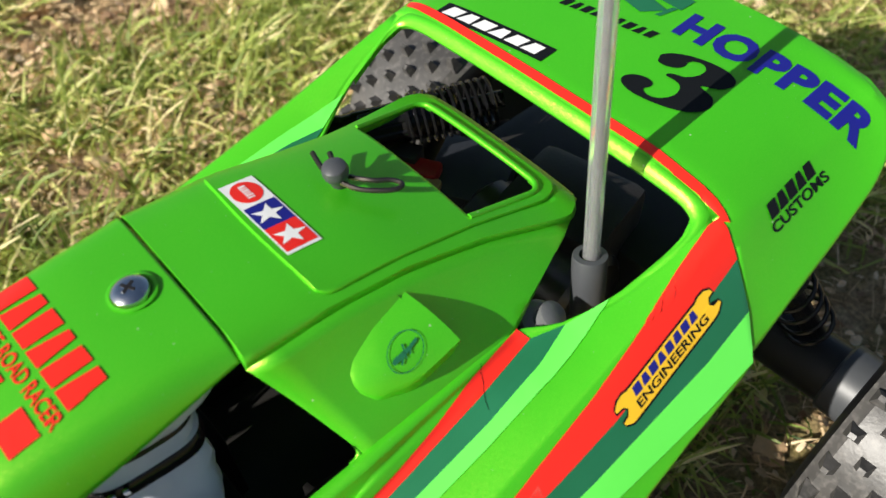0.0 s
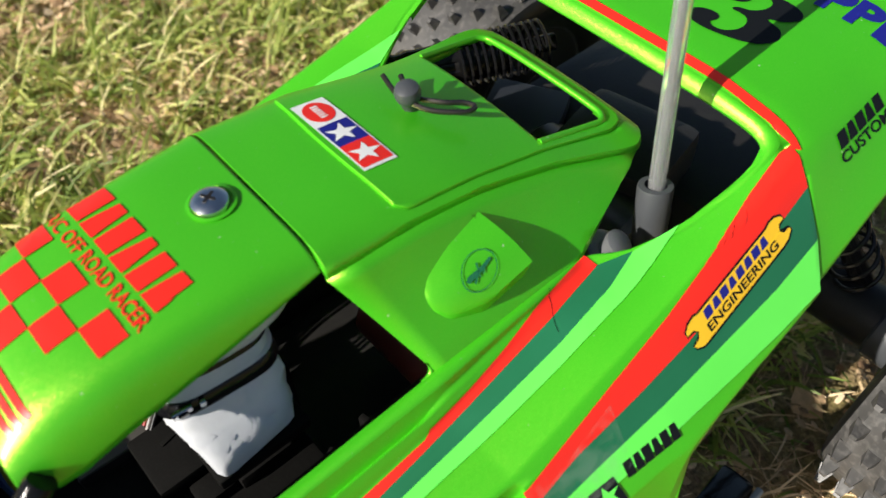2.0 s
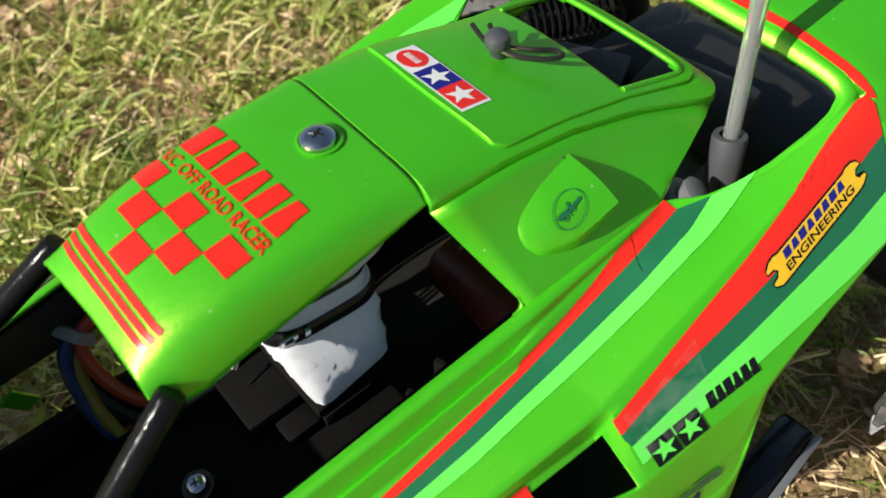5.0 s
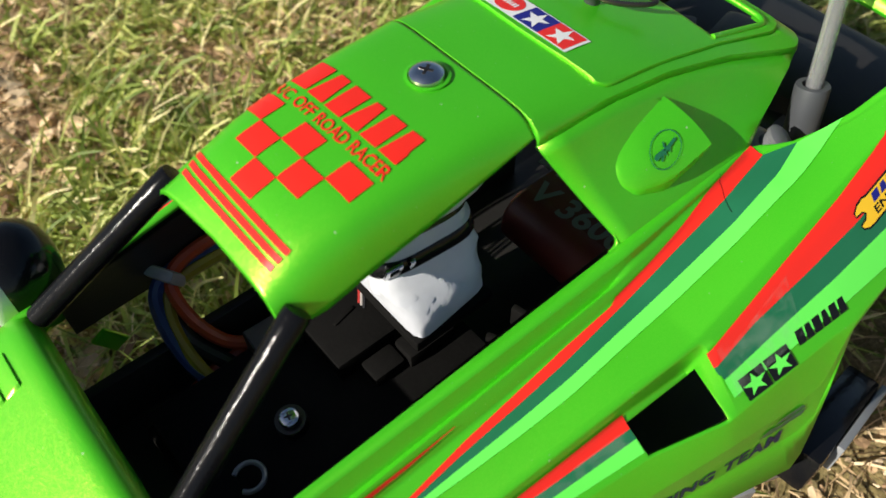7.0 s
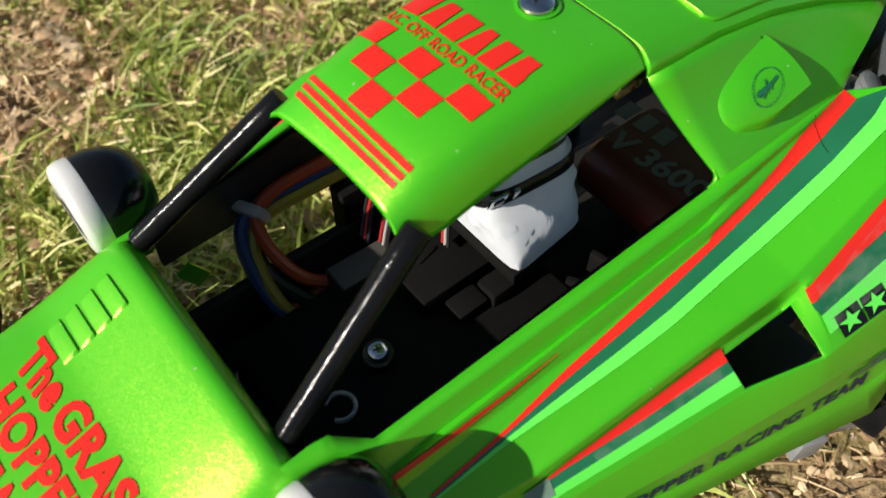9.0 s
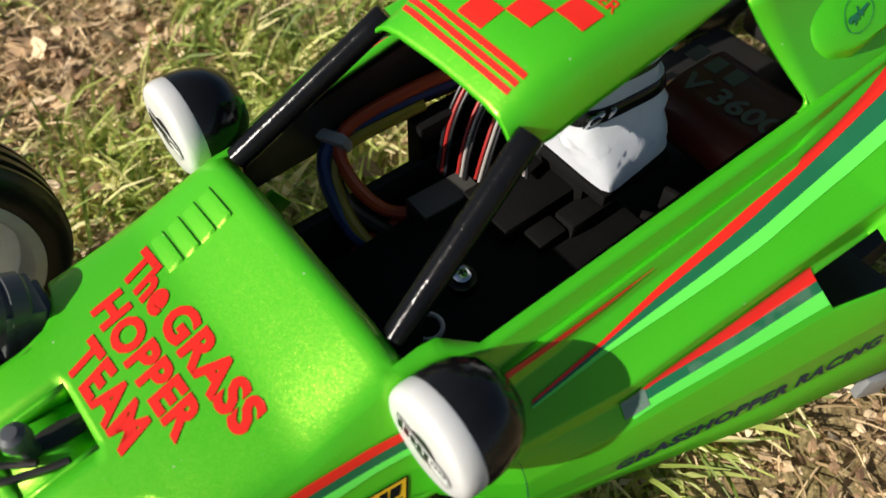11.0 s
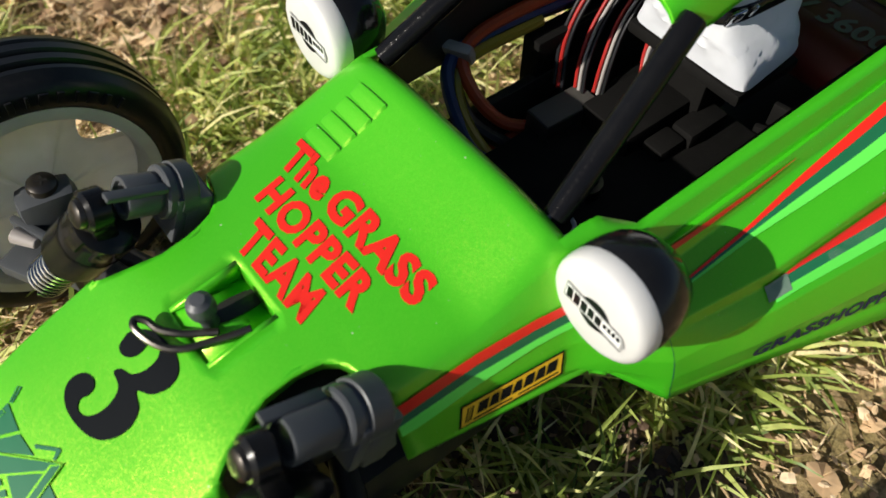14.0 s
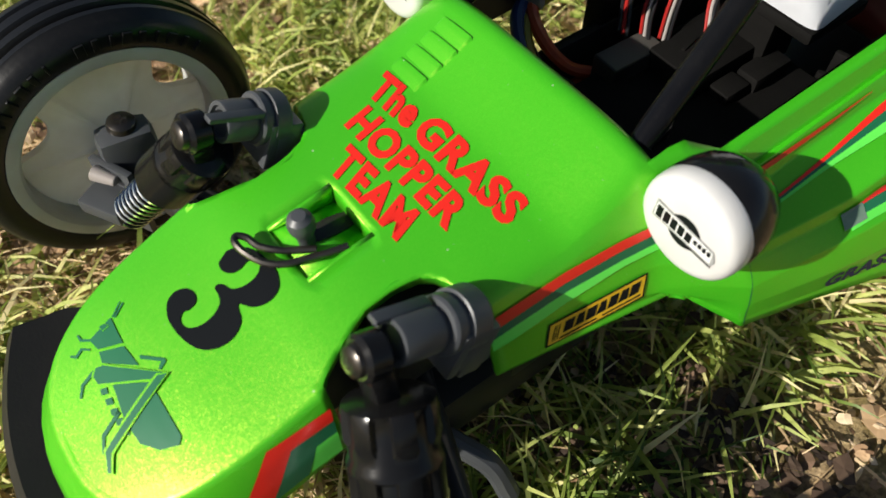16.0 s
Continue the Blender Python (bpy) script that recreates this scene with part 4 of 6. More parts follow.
shape("race_number", numeral_three(), (182.8, -11.0, 77.0), (180.4, 7.0, 77.8), (160.8, -10.6, 84.8), INK, shell, "black number 3")
EM = ((204.5, -19, 66.8), (204.5, 14, 67), (187, -19, 75))


def emblem_shape(corners, gap=0, lift=0.0):
    """One flat printed shape on the nose; corners run over a 200 by 300 field."""
    field = lambda grow: [[(.118 + .00302 * (x - 67) + .003 * (y - 45), .691 + .00521 * (x - 67) - .00306 * (y - 45)) for x, y in grown(corners, grow)]]
    if gap:
        shape("printed_gap", field(gap), *EM, PAINT, shell, "", .29 + lift, 18)
    shape("printed_shape", field(0), *EM, DGREEN, shell, "", .24 + (.1 if gap else 0) + lift, 18)


def grown(corners, by):
    """Moves each corner away from the middle of the shape, along the shape's thin way most."""
    n = len(corners)
    area = sum(corners[i][0] * corners[(i + 1) % n][1] - corners[(i + 1) % n][0] * corners[i][1] for i in range(n))
    out = []
    for i in range(n):
        (ax, ay), (bx, by_), (cx, cy) = corners[i - 1], corners[i], corners[(i + 1) % n]
        u, v = Vector((bx - ax, by_ - ay)).normalized(), Vector((cx - bx, cy - by_)).normalized()
        m = Vector((u.y + v.y, -u.x - v.x)) * (1 if area > 0 else -1)
        out.append((bx + m.normalized().x * by, by_ + m.normalized().y * by))
    return out


for corners in ([(75, 23), (78, 23), (89, -8), (87, -8)], [(79, 24), (82, 24), (95, -6), (92, -6)], [(73, 24), (97, 72), (53, 85), (36, 68)],
                [(55, 90), (99, 78), (126, 113), (61, 110)], [(81, 148), (145, 142), (194, 231), (191, 247), (161, 257), (128, 249), (102, 210)],
                [(89, 195), (95, 198), (67, 242), (67, 270), (62, 270), (61, 239)], [(49, 118), (54, 122), (28, 154), (24, 176), (20, 176), (23, 151)],
                [(39, 66), (37, 71), (18, 71), (10, 59), (13, 57), (21, 66)], [(38, 84), (38, 88), (23, 87), (13, 103), (0, 101), (0, 97), (11, 97), (20, 83)], [(126, 94), (168, 98), (171, 103), (162, 120), (158, 118), (163, 104), (128, 101)],
                [(58, 158), (70, 154), (73, 165), (61, 169)], [(67, 176), (79, 171), (83, 183), (71, 186)], [(77, 193), (89, 189), (92, 200), (80, 204)],
                [(86, 210), (98, 206), (101, 217), (89, 221)], [(95, 228), (107, 224), (111, 235), (99, 238)]):
    emblem_shape(corners)
emblem_shape([(51, 120), (64, 115), (174, 125), (153, 136), (56, 149), (47, 136)], 4, .12)
emblem_shape([(158, 130), (174, 126), (80, 268), (79, 301), (73, 301), (70, 265)], 4, .24)
emblem_shape([(53, 42), (63, 36), (70, 41), (60, 50)], 1.6)
shape("yellow_sticker", [[(0, 0), (1, 0), (1, 1), (0, 1)]], (121.6, 42.7, 71.0), (97.4, 46.4, 73.6), (119.9, 40.8, 76.6), INK, shell, "yellow sponsor sticker with a black rim", .24)
shape("yellow_face", [[(.02, .07), (.98, .07), (.98, .93), (.02, .93)]], (121.6, 42.7, 71.0), (97.4, 46.4, 73.6), (119.9, 40.8, 76.6), YELLOW_VINYL, shell, off=.32)
YS = ((121.6, 42.7, 71.0), (97.4, 46.4, 73.6), (119.9, 40.8, 76.6), INK, shell)
brand("sponsor_tick", 3, *YS, .4, .2, .8, .05, .14, .02, .45)
brand("sponsor_block", 7, *YS, .4, .34, .8, .16, .95, .015, .12)
for a, b in ((.13, .5), (.56, .95)):
    shape("sponsor_line", [[(a, .15), (b, .15), (b, .22), (a, .22)]], *YS, off=.4, cuts=8)
for k, x in enumerate((97.6, 101.8, 106.0, 110.2)):
    bm = bmesh.new()
    rows = []
    for i in range(9):
        y = -27.2 + 11 * (0, .05, .1, .3, .5, .7, .9, .95, 1)[i]
        e = min(1.0, 3.2 * math.sin(math.pi * i / 8))
        z = nose_z(x, y)
        rows.append([(x - 2.05, y, nose_z(x - 2.05, y) - .15), (x - 1.8, y, nose_z(x - 1.8, y) + .62 * e), (x - 1.4, y, nose_z(x - 1.4, y) + .66 * e), (x, y, z + .4 * e), (x + 1.9, y, nose_z(x + 1.9, y) - .04)])
    grid(bm, rows)
    part("louvre", bm, PAINT, shell, "moulded bonnet louvre", 40, True)
# roof
brand("brand_block", 6, (21.4, -18.6, 136.6), (20.3, 15.8, 136.5), (13.4, -19.4, 137.2), RED, roof, .26, slant=.02)
lettering("roof_word", "R/C OFF ROAD RACER", (25.6, -19.0, 136), (24.4, 15.6, 136), (22.6, -19.4, 136.4), RED, roof, "thin red letters", bold=.012)
for x, y in ((0, 2), (2, 2), (4, 2), (1, 1), (3, 1), (2, 0)):
    shape("chequer", [[(x / 5, y / 3), ((x + 1) / 5, y / 3), ((x + 1) / 5, (y + 1) / 3), (x / 5, (y + 1) / 3)]], (43.8, -20.2, 132.6), (43.2, 15.2, 132.6), (26.4, -20.4, 136.5), RED, roof)
for k in range(3):
    x = 44.3 + k * 2.35
    lay("roof_line", [((x, -18.6 + k * .3, 132.4), (x, 14.9 + k * .2, 132.4), (x + 1.15, 15 + k * .2, 131.8), (x + 1.15, -18.5 + k * .3, 131.8))], RED, roof, "red pinstripe", .22, 24, 2)
# rolled edge of the hatch window
edge = [(x, 24.2 + (-75.4 - x) * .07) for x in (-64.4, -68, -72, -76, -80, -82.6)] + [(-82.6 - 4 * math.sin(g), 20.8 + 4 * math.cos(g)) for g in (.4, .8, 1.2, 1.57)] + [(-86.6, y) for y in (15, 10, 5)]
edge = edge + [(-86.6, 0)] + [(x, -y) for x, y in edge[::-1]]
bm = bmesh.new()
tube(bm, [Vector((x, y, tower_z(x, y) + .45)) for x, y in edge], .85, 10)
squeeze(bm, True)
part("window_edge", bm, PAINT, hatch, "", 40)
# hatch sticker
HA, HB, HC = (-26.3, -13.4, 138), (-26.7, 11.8, 138), (-34.2, -13.0, 137)
shape("badge_sticker", [[(0, 0), (1, 0), (1, 1), (0, 1)]], HA, HB, HC, WHITE_VINYL, hatch, "red, white and blue badge sticker", .24)
shape("badge_disc", [oval(.18, .5, .145, .41)], HA, HB, HC, RED, hatch, off=.32)
brand("badge_block", 6, HA, HB, HC, WHITE_VINYL, hatch, .4, .4, .6, .09, .28, 0, .3)
shape("badge_blue", [[(.36, .05), (.66, .05), (.66, .95), (.36, .95)]], HA, HB, HC, BLUE_INK, hatch, off=.32)
shape("badge_red", [[(.66, .05), (.97, .05), (.97, .95), (.66, .95)]], HA, HB, HC, RED, hatch, off=.32)
for u in (.51, .815):
    shape("badge_star", [star(u, .48, .46, .27)], HA, HB, HC, WHITE_VINYL, hatch, off=.4)

# hairline crack across the shoulder stripes
CRACK = [(-48.8, 43.4, 111.6), (-47.2, 46, 110.6), (-45.6, 48.1, 109.7), (-44.4, 50, 109.4), (-43.4, 52, 109.3)]
bm = bmesh.new()
grid(bm, [[on_skin(Vector(p) + Vector((d, 0, 0)), .46) for d in (-.07, .07)] for p in smooth_line(CRACK, 5)])
part("sticker_crack", bm, INK, shell, "dark hairline crack in the stripe", 40, True)

# scuffed ends of the clear sticker film
for quad in (((-22, 70.6, 99), (-40, 69.4, 107), (-38, 78.6, 97.6), (-25, 78.4, 94)), ((5, 68.2, 91.4), (38, 63.6, 84.9), (38, 65.2, 83.9), (5, 70.4, 89.6)), ((-19, 69.6, 99.6), (-22, 69.6, 101), (-23, 78, 93.6), (-19, 78, 91.6))):
    lay("clear_film", [quad], FILM, shell, "scuffed clear sticker film", .46, 10, 10)

# shaded edge of the seam where the sill turns in behind the headlamp, drawn as a dark line
bm = bmesh.new()
grid(bm, [[on_skin(Vector(p) + Vector((d, 0, 0)), .08) for d in (-.12, .12)] for p in smooth_line([(77.4, 61.9, 62.4), (77.3, 60.9, 69), (77.2, 59.0, 76), (77.1, 56.6, 79.4)], 5)])
part("seam_shade_line", bm, DGREEN, shell, "dark line for the shaded seam edge at the front of the sill", 40, True)
# scoop roundel
shape("roundel", ring_polys(.5, .5, .52, .52, .05), (-29.3, 37.4, 120.5), (-36.2, 40.8, 120.5), (-33.4, 32.8, 126.6), DGREEN, tower, "thin dark green printed ring", .35)
for q in ([(.12, .30), (.22, .24), (.62, .50), (.84, .72), (.78, .78), (.56, .60), (.16, .40)], [(.36, .22), (.42, .20), (.52, .56), (.46, .56)], [(.50, .34), (.55, .32), (.44, .70), (.38, .70)], [(.60, .42), (.65, .40), (.66, .60), (.61, .60)]):
    shape("roundel_mark", [q], (-29.3, 37.4, 120.5), (-36.2, 40.8, 120.5), (-33.4, 32.8, 126.6), DGREEN, tower, "dark green printed mark", .35)

# ---- fittings on the body ----
def body_pin(c, top, tilt, clip, label):
    """A post with a ball head and a bent wire clip through it."""
    t = part("body_post", pin_post(c, top), GREY_PLASTIC, buggy, label)
    bm = bmesh.new()
    tube(bm, smooth_line(clip, 6), 0.62 if c[0] < 0 else 0.8, 8)
    part("wire_clip", bm, DARK_STEEL, t, "bent wire body clip")
    return t


def pin_post(c, top):
    bm = bmesh.new()
    a = (Vector(top) - Vector(c)).normalized()
    h = (Vector(top) - Vector(c)).length
    lathe(bm, [(0, -3), (1.9, -3), (1.9, h * .35), (2.3, h * .45), (2.85, h * .6), (3.0, h * .75), (2.6, h * .9), (1.5, h * .99), (0, h)], c, a, 22)
    return bm


body_pin((-47.8, .6, 134), (-46.6, .8, 142), 0, [(-46.9, -7.6, 139.4), (-46.2, -4.2, 138.8), (-45.8, -1, 138.4), (-46.4, 2.4, 138.2), (-48, 6.6, 138.0), (-51, 10.2, 138.0), (-54, 12.4, 138.0), (-55.8, 12.0, 138.0), (-54.8, 9.8, 138.2), (-52, 7.6, 138.4), (-50.2, 5.0, 138.2), (-49.2, 2.2, 137.6), (-48.2, -.6, 138.2), (-48.8, -2.8, 139.2), (-49.4, -4.6, 139.8)], "grey post with a ball head through the hatch")
body_pin((150.6, -1.2, 84), (151.4, -1.2, 94.2), 0, [(145.4, 6.8, 87.8), (149.4, 5.4, 87.2), (153.4, 3.8, 86.8), (157.6, 2.2, 86.6), (160.8, -.6, 86.6), (162.8, -4.4, 87.2), (163.4, -7.6, 87.8), (162.4, -8.8, 88.0), (160.8, -7.4, 87.6), (159.8, -4.8, 86.8), (157.2, -1.8, 86.6), (154.4, .2, 86.4), (150.6, 2.8, 86.6)], "grey post with a ball head on the nose")
# flat black plate drawn for the dark slot and the mount in it
bm = bmesh.new()
rows = []
for k in range(17):
    g = 2 * math.pi * k / 16
    x, y = 144.6 + 5.2 * max(-1, min(1, 1.6 * math.cos(g))) , -1.9 + 2.5 * math.sin(g)
    rows.append([(144.6, -1.9, 84.75), (144.6 + (x - 144.6) * .8, -1.9 + (y + 1.9) * .8, 84.75 + .12 * (x - 144.6) * .8), (x, y, 84.5 + .12 * (x - 144.6)), (x, y, 83 + .12 * (x - 144.6))])
grid(bm, rows)
part("slot_plate", bm, BLACK_PLASTIC, buggy, "black plate standing for the dark slot behind the nose post")
bm = bmesh.new()
screw_head(bm, (.4, -.6, 138.0), (.03, 0, 1), 3.9, 2.6)
part("roof_screw", bm, [STEEL, DARK_STEEL], roof, "zinc cross-head screw")
bm = bmesh.new()
lathe(bm, [(4.6, 0), (4.9, .35), (4.2, .5), (3.9, .1)], (.2, -.6, 138.65), (.0, 0, 1), 28)
part("screw_hole", bm, PAINT, roof)

# windscreen pillars
for s, a, b in ((1, (85.4, 27.2, 97.0), (49.0, 22.0, 126.0)), (-1, (86.2, -31.4, 98.6), (51.6, -22.6, 125.2))):
    bm = bmesh.new()
    a, b = Vector(a), Vector(b)
    lathe(bm, [(0, 0), (2.8, 0), (2.9, 4), (2.9, 40), (2.9, 46.0), (2.6, 46.8), (0, 47)], a, b - a, 28)
    part("windscreen_pillar", bm, PILLAR_BLACK, buggy, "gloss black painted roof pillar")


# headlamps
def headlamp(s):
    c = Vector((94.6, 48.2 if s > 0 else -51.0, 96.2))
    h = part("headlamp", lamp_bucket(c), BLACK_GLOSS, buggy, "round headlamp with a black bucket and a white cover")
    bm = bmesh.new()
    lathe(bm, [(11.7, -5.6), (11.95, -4.9), (11.95, -3.0), (11.75, -1.7), (11.3, -.8), (10.6, -.3), (9.6, -.06), (4, 0), (0, 0)], c, (1, 0, 0), 64)
    cover = part("lamp_cover", bm, WHITE_PAINT, h, "hand-painted white lamp cover")
    f = lambda y, z: (c.x + .05, c.y + y * .84, c.z + z * .84)

    def flat(name, polys, mat, up, lab=""):
        b = bmesh.new()
        for q in polys:
            b.faces.new([b.verts.new(Vector(f(*p)) + Vector((up, 0, 0))) for p in q])
        bmesh.ops.triangulate(b, faces=b.faces)
        part(name, b, mat, h, lab, 60)
    # badge: grey disc with a slanted name plate, blocks for the letters
    flat("badge_disc", [[(y * .5 + 0, z * .5) for y, z in oval(0, 0, 9.6, 9.6)]], INK, .1, "dark printed disc")
    flat("badge_plate", [[(-9.3, -2.2), (9.2, -3.0), (9.8, -1.2), (8.6, 1.6), (-9.0, 3.6)]], BADGE_GREY, .2, "grey slanted name plate")
    flat("badge_inner", [[(-8.8, -1.6), (8.8, -2.4), (8.6, 1.2), (-8.6, 3.0)]], WHITE_VINYL, .28)
    for i in range(5):
        flat("badge_block", [[(-8.3 + i * 2.25, -1.4 - .05 * i), (-6.5 + i * 2.25, -1.4 - .05 * i), (-6.5 + i * 2.25, 2.4 - .26 * i), (-8.3 + i * 2.25, 2.5 - .26 * i)]], INK, .36)
    for i in range(4):
        flat("badge_block", [[(3.2 + i * 1.35, -.6), (4.2 + i * 1.35, -.6), (4.2 + i * 1.35, .9), (3.2 + i * 1.35, .9)]], INK, .36)
    flat("badge_line", [[(-2, -2.9), (9.2, -3.4), (9.4, -3.0), (-2, -2.5)]], INK, .36)
    bm = bmesh.new()
    rod(bm, (84, c.y - 4 * s, 78), (84, c.y, 92), 3.6, 4.2)
    part("lamp_stalk", bm, PAINT, h)


def lamp_bucket(c):
    bm = bmesh.new()
    lathe(bm, [(11.8, -5.2), (12.1, -6.2), (11.9, -9.5), (11.0, -13.2), (9.2, -16.4), (6.4, -18.6), (2.6, -19.6), (0, -19.7)], c, (1, 0, 0), 48)
    return bm


for s in (1, -1):
    headlamp(s)

# aerial
bm = bmesh.new()
lathe(bm, [(3.6, 0), (4.1, 3), (4.2, 20), (4.0, 20.8), (2.6, 20.9), (2.5, 17)], (-82.4, 45.6, 96.5), (-.12, -.18, .975), 26)
aerial = part("aerial_mount", bm, GREY_PLASTIC, buggy, "grey aerial mount")
bm = bmesh.new()
tube(bm, smooth_line([(-82.8, 45.2, 98), (-85.0, 42.0, 117), (-89.2, 35.8, 150), (-94.4, 28.2, 190), (-102.2, 16.8, 250), (-112.6, 1.6, 330)], 8), 1.95, 16)
part("aerial_tube", bm, TUBE, aerial, "clear plastic aerial tube")
bm = bmesh.new()
tube(bm, smooth_line([(-82.8, 45.2, 98), (-85.0, 42.0, 117), (-89.2, 35.8, 150), (-94.4, 28.2, 190), (-102.2, 16.8, 250), (-112.6, 1.6, 330)], 8), 0.7, 8)
part("aerial_wire", bm, LABEL_GREY, aerial, "thin aerial wire")
# lever beside the aerial
bm = bmesh.new()
lathe(bm, [(0, 0), (5.0, 0), (5.6, .7), (5.6, 2.0), (4.8, 2.6), (3.0, 2.8), (2.8, 5), (3.4, 5.4), (3.4, 6.6), (2.4, 7.2), (0, 7.2)], (-68.0, 42.4, 106.0), (-.25, .45, .85), 28)
lathe(bm, [(0, 0), (2.4, 0), (2.6, .5), (2.6, 2.0), (2.0, 2.5), (0, 2.5)], (-66.2, 46.6, 107.6), (-.3, .3, .9), 24)
box(bm, (-67.2, 47.0, 110.2), (5.5, 3.0, 2.4), Matrix.Rotation(.45, 4, "Z"), .6)
tube(bm, smooth_line([(-60.8, 37.0, 106), (-62.5, 36.2, 109.5), (-66, 37.0, 110.6), (-69, 39, 109)], 5), 0.9, 8)
part("switch_lever", bm, SWITCH_GREY, buggy, "grey switch lever in the rear opening")

# ---- running gear ----
RIM_TURN = 0.5


def front_wheel(s, x, z, yi):
    """Ribbed front tyre on a dished milky rim; yi is its inner face."""
    w = part("front_wheel", front_tyre(s, x, z, yi), RUBBER, buggy, "black ribbed front tyre", 40)
    o = (x, yi, z)
    ax = (0, s, 0)
    bm = bmesh.new()
    lathe(bm, [(33.2, .6), (33.4, 0), (32.2, -.5), (30.0, -.2), (29.0, 1.0), (28.8, 5), (28.4, 12), (28.2, 22), (30, 24), (33.2, 24)], o, ax, 60)
    # dished disc with three windows near its edge
    n = 120
    rows = []
    for k in range(n + 1):
        a = 2 * math.pi * k / n
        gap = max(0.0, math.cos(3 * (a - RIM_TURN) / 2) ** 2 - .80) / .20
        edge = 28.4 - 9.0 * gap ** .5
        off = (a - RIM_TURN + math.pi / 3) % (2 * math.pi / 3) - math.pi / 3
        rib = 1.3 * math.exp(-((abs(off) - .52) / .06) ** 2)
        rows.append([Vector(o) + Vector((r * math.cos(a), s * h, r * math.sin(a))) for r, h in ((5, 5), (9, 5.4 - rib), (13, 6.0 - rib), (16.5, 6.6 - rib), (edge - .6, 7.2), (edge, 7.7), (edge, 9.4))])
    grid(bm, rows)
    lathe(bm, [(0, 6), (7.5, 6), (8, 7), (8, 18), (0, 18)], o, ax, 30)
    part("rim", bm, RIM_PLASTIC, w, "milky white plastic rim", 35)
    # raised blocks in place of the sidewall lettering
    for k in range(15):
        a = math.radians(42 + k * 6.4 + (8 if k > 5 else 0))
        m = Matrix.Rotation(-a, 4, "Y")
        bm = bmesh.new()
        box(bm, Vector(o) + m @ Vector((37.4, -s * .9, 0)), (3.4, .9, 2.6 - .9 * (k % 3)), m, .2)
        part("sidewall_block", bm, RUBBER, w)
    return w


def front_tyre(s, x, z, yi):
    bm = bmesh.new()
    prof = [(33.0, .8), (34.2, -.4), (37, -.8), (40, .2), (41.6, 2.2), (42.4, 4.0), (43.0, 4.6), (43.0, 6.2), (41.8, 6.8), (41.8, 8), (43.4, 8.6), (43.4, 11.2), (42.2, 11.8), (42.2, 13), (43.5, 13.6), (43.5, 16.4), (42.2, 17), (42.2, 18), (43.2, 18.6), (43.0, 20.6), (41.4, 22.4), (38, 24.8), (34, 25.2), (33, 24)]
    lathe(bm, prof, (x, yi, z), (0, s, 0), 72, closed=True)
    return bm


front_wheel(-1, 163.5, 43.3, -91)
front_wheel(1, 163.5, 43.3, 91)


def rear_wheel(s, yi):
    x, z = -152, 45
    bm = bmesh.new()
    lathe(bm, [(26, 1.5), (30, -.6), (36, -.8), (41, .8), (43.4, 4), (44, 10), (44.2, 20), (44, 30), (43.4, 36), (41, 39.4), (36, 41), (30, 40.6), (26, 39)], (x, yi, z), (0, s, 0), 72, closed=True)
    w = part("rear_wheel", bm, DUSTY_RUBBER, buggy, "dusty spiked rear tyre", 25)
    bm = bmesh.new()
    lathe(bm, [(27, .9), (30, -.8), (36, -1.0), (39.4, -.1), (41.2, .8)], (x, yi, z), (0, s, 0), 72)
    part("sidewall", bm, RUBBER, w, "smooth black sidewall", 40)
    bm = bmesh.new()
    lathe(bm, [(0, 4), (8, 4), (9, 3), (22, 3), (25, 1.4), (27, 1.4), (27, 6), (25, 38), (0, 38)], (x, yi, z), (0, s, 0), 48)
    part("rim", bm, BLACK_PLASTIC, w, "black inner face of the rim")
    # rows of spikes, staggered, on one shared mesh
    bm = bmesh.new()
    v = [bm.verts.new(Vector(p) * MM) for p in ((-.6, -2.3, -2.1), (-.6, 2.3, -2.1), (-.6, 2.3, 2.1), (-.6, -2.3, 2.1), (4.6, -.9, -.7), (4.6, .9, -.7), (4.6, .9, .7), (4.6, -.9, .7))]
    for q in ((0, 1, 5, 4), (1, 2, 6, 5), (2, 3, 7, 6), (3, 0, 4, 7), (4, 5, 6, 7)):
        bm.faces.new([v[i] for i in q])
    spike = finish(bm, DUSTY_RUBBER, "tread_spike", 25)
    for r in range(6):
        for k in range(26):
            m = Matrix.Translation(Vector((x, yi + s * (4.5 + 6.3 * r), z)) * MM) @ Matrix.Rotation(2 * math.pi * (k + .5 * (r % 2)) / 26, 4, "Y") @ Matrix.Translation((43.4 * MM, 0, 0))
            ob = new("tread_spike", spike)
            ob.matrix_world = m
            ob.parent = w



rear_wheel(1, 100)
rear_wheel(-1, -57)
bm = bmesh.new()
rod(bm, (-150, -54, 47), (-150, 94, 50), 10, bevel=1)
rod(bm, (-150, 90, 50), (-150, 100, 50), 11.5, bevel=.8, mat=1)
box(bm, (-138, 8, 62), (48, 78, 46), None, 6)
box(bm, (-112, 14, 84), (30, 34, 26), Matrix.Rotation(.2, 4, "Z"), 4)
part("gearbox", bm, [BLACK_PLASTIC, GREY_PLASTIC], buggy, "black gearbox with axle tubes")
bm = bmesh.new()
rod(bm, (-100, -10, 76), (-100, 34, 76), 15, bevel=2)
part("motor_can", bm, DARK_STEEL, buggy, "dark motor can in the rear opening")


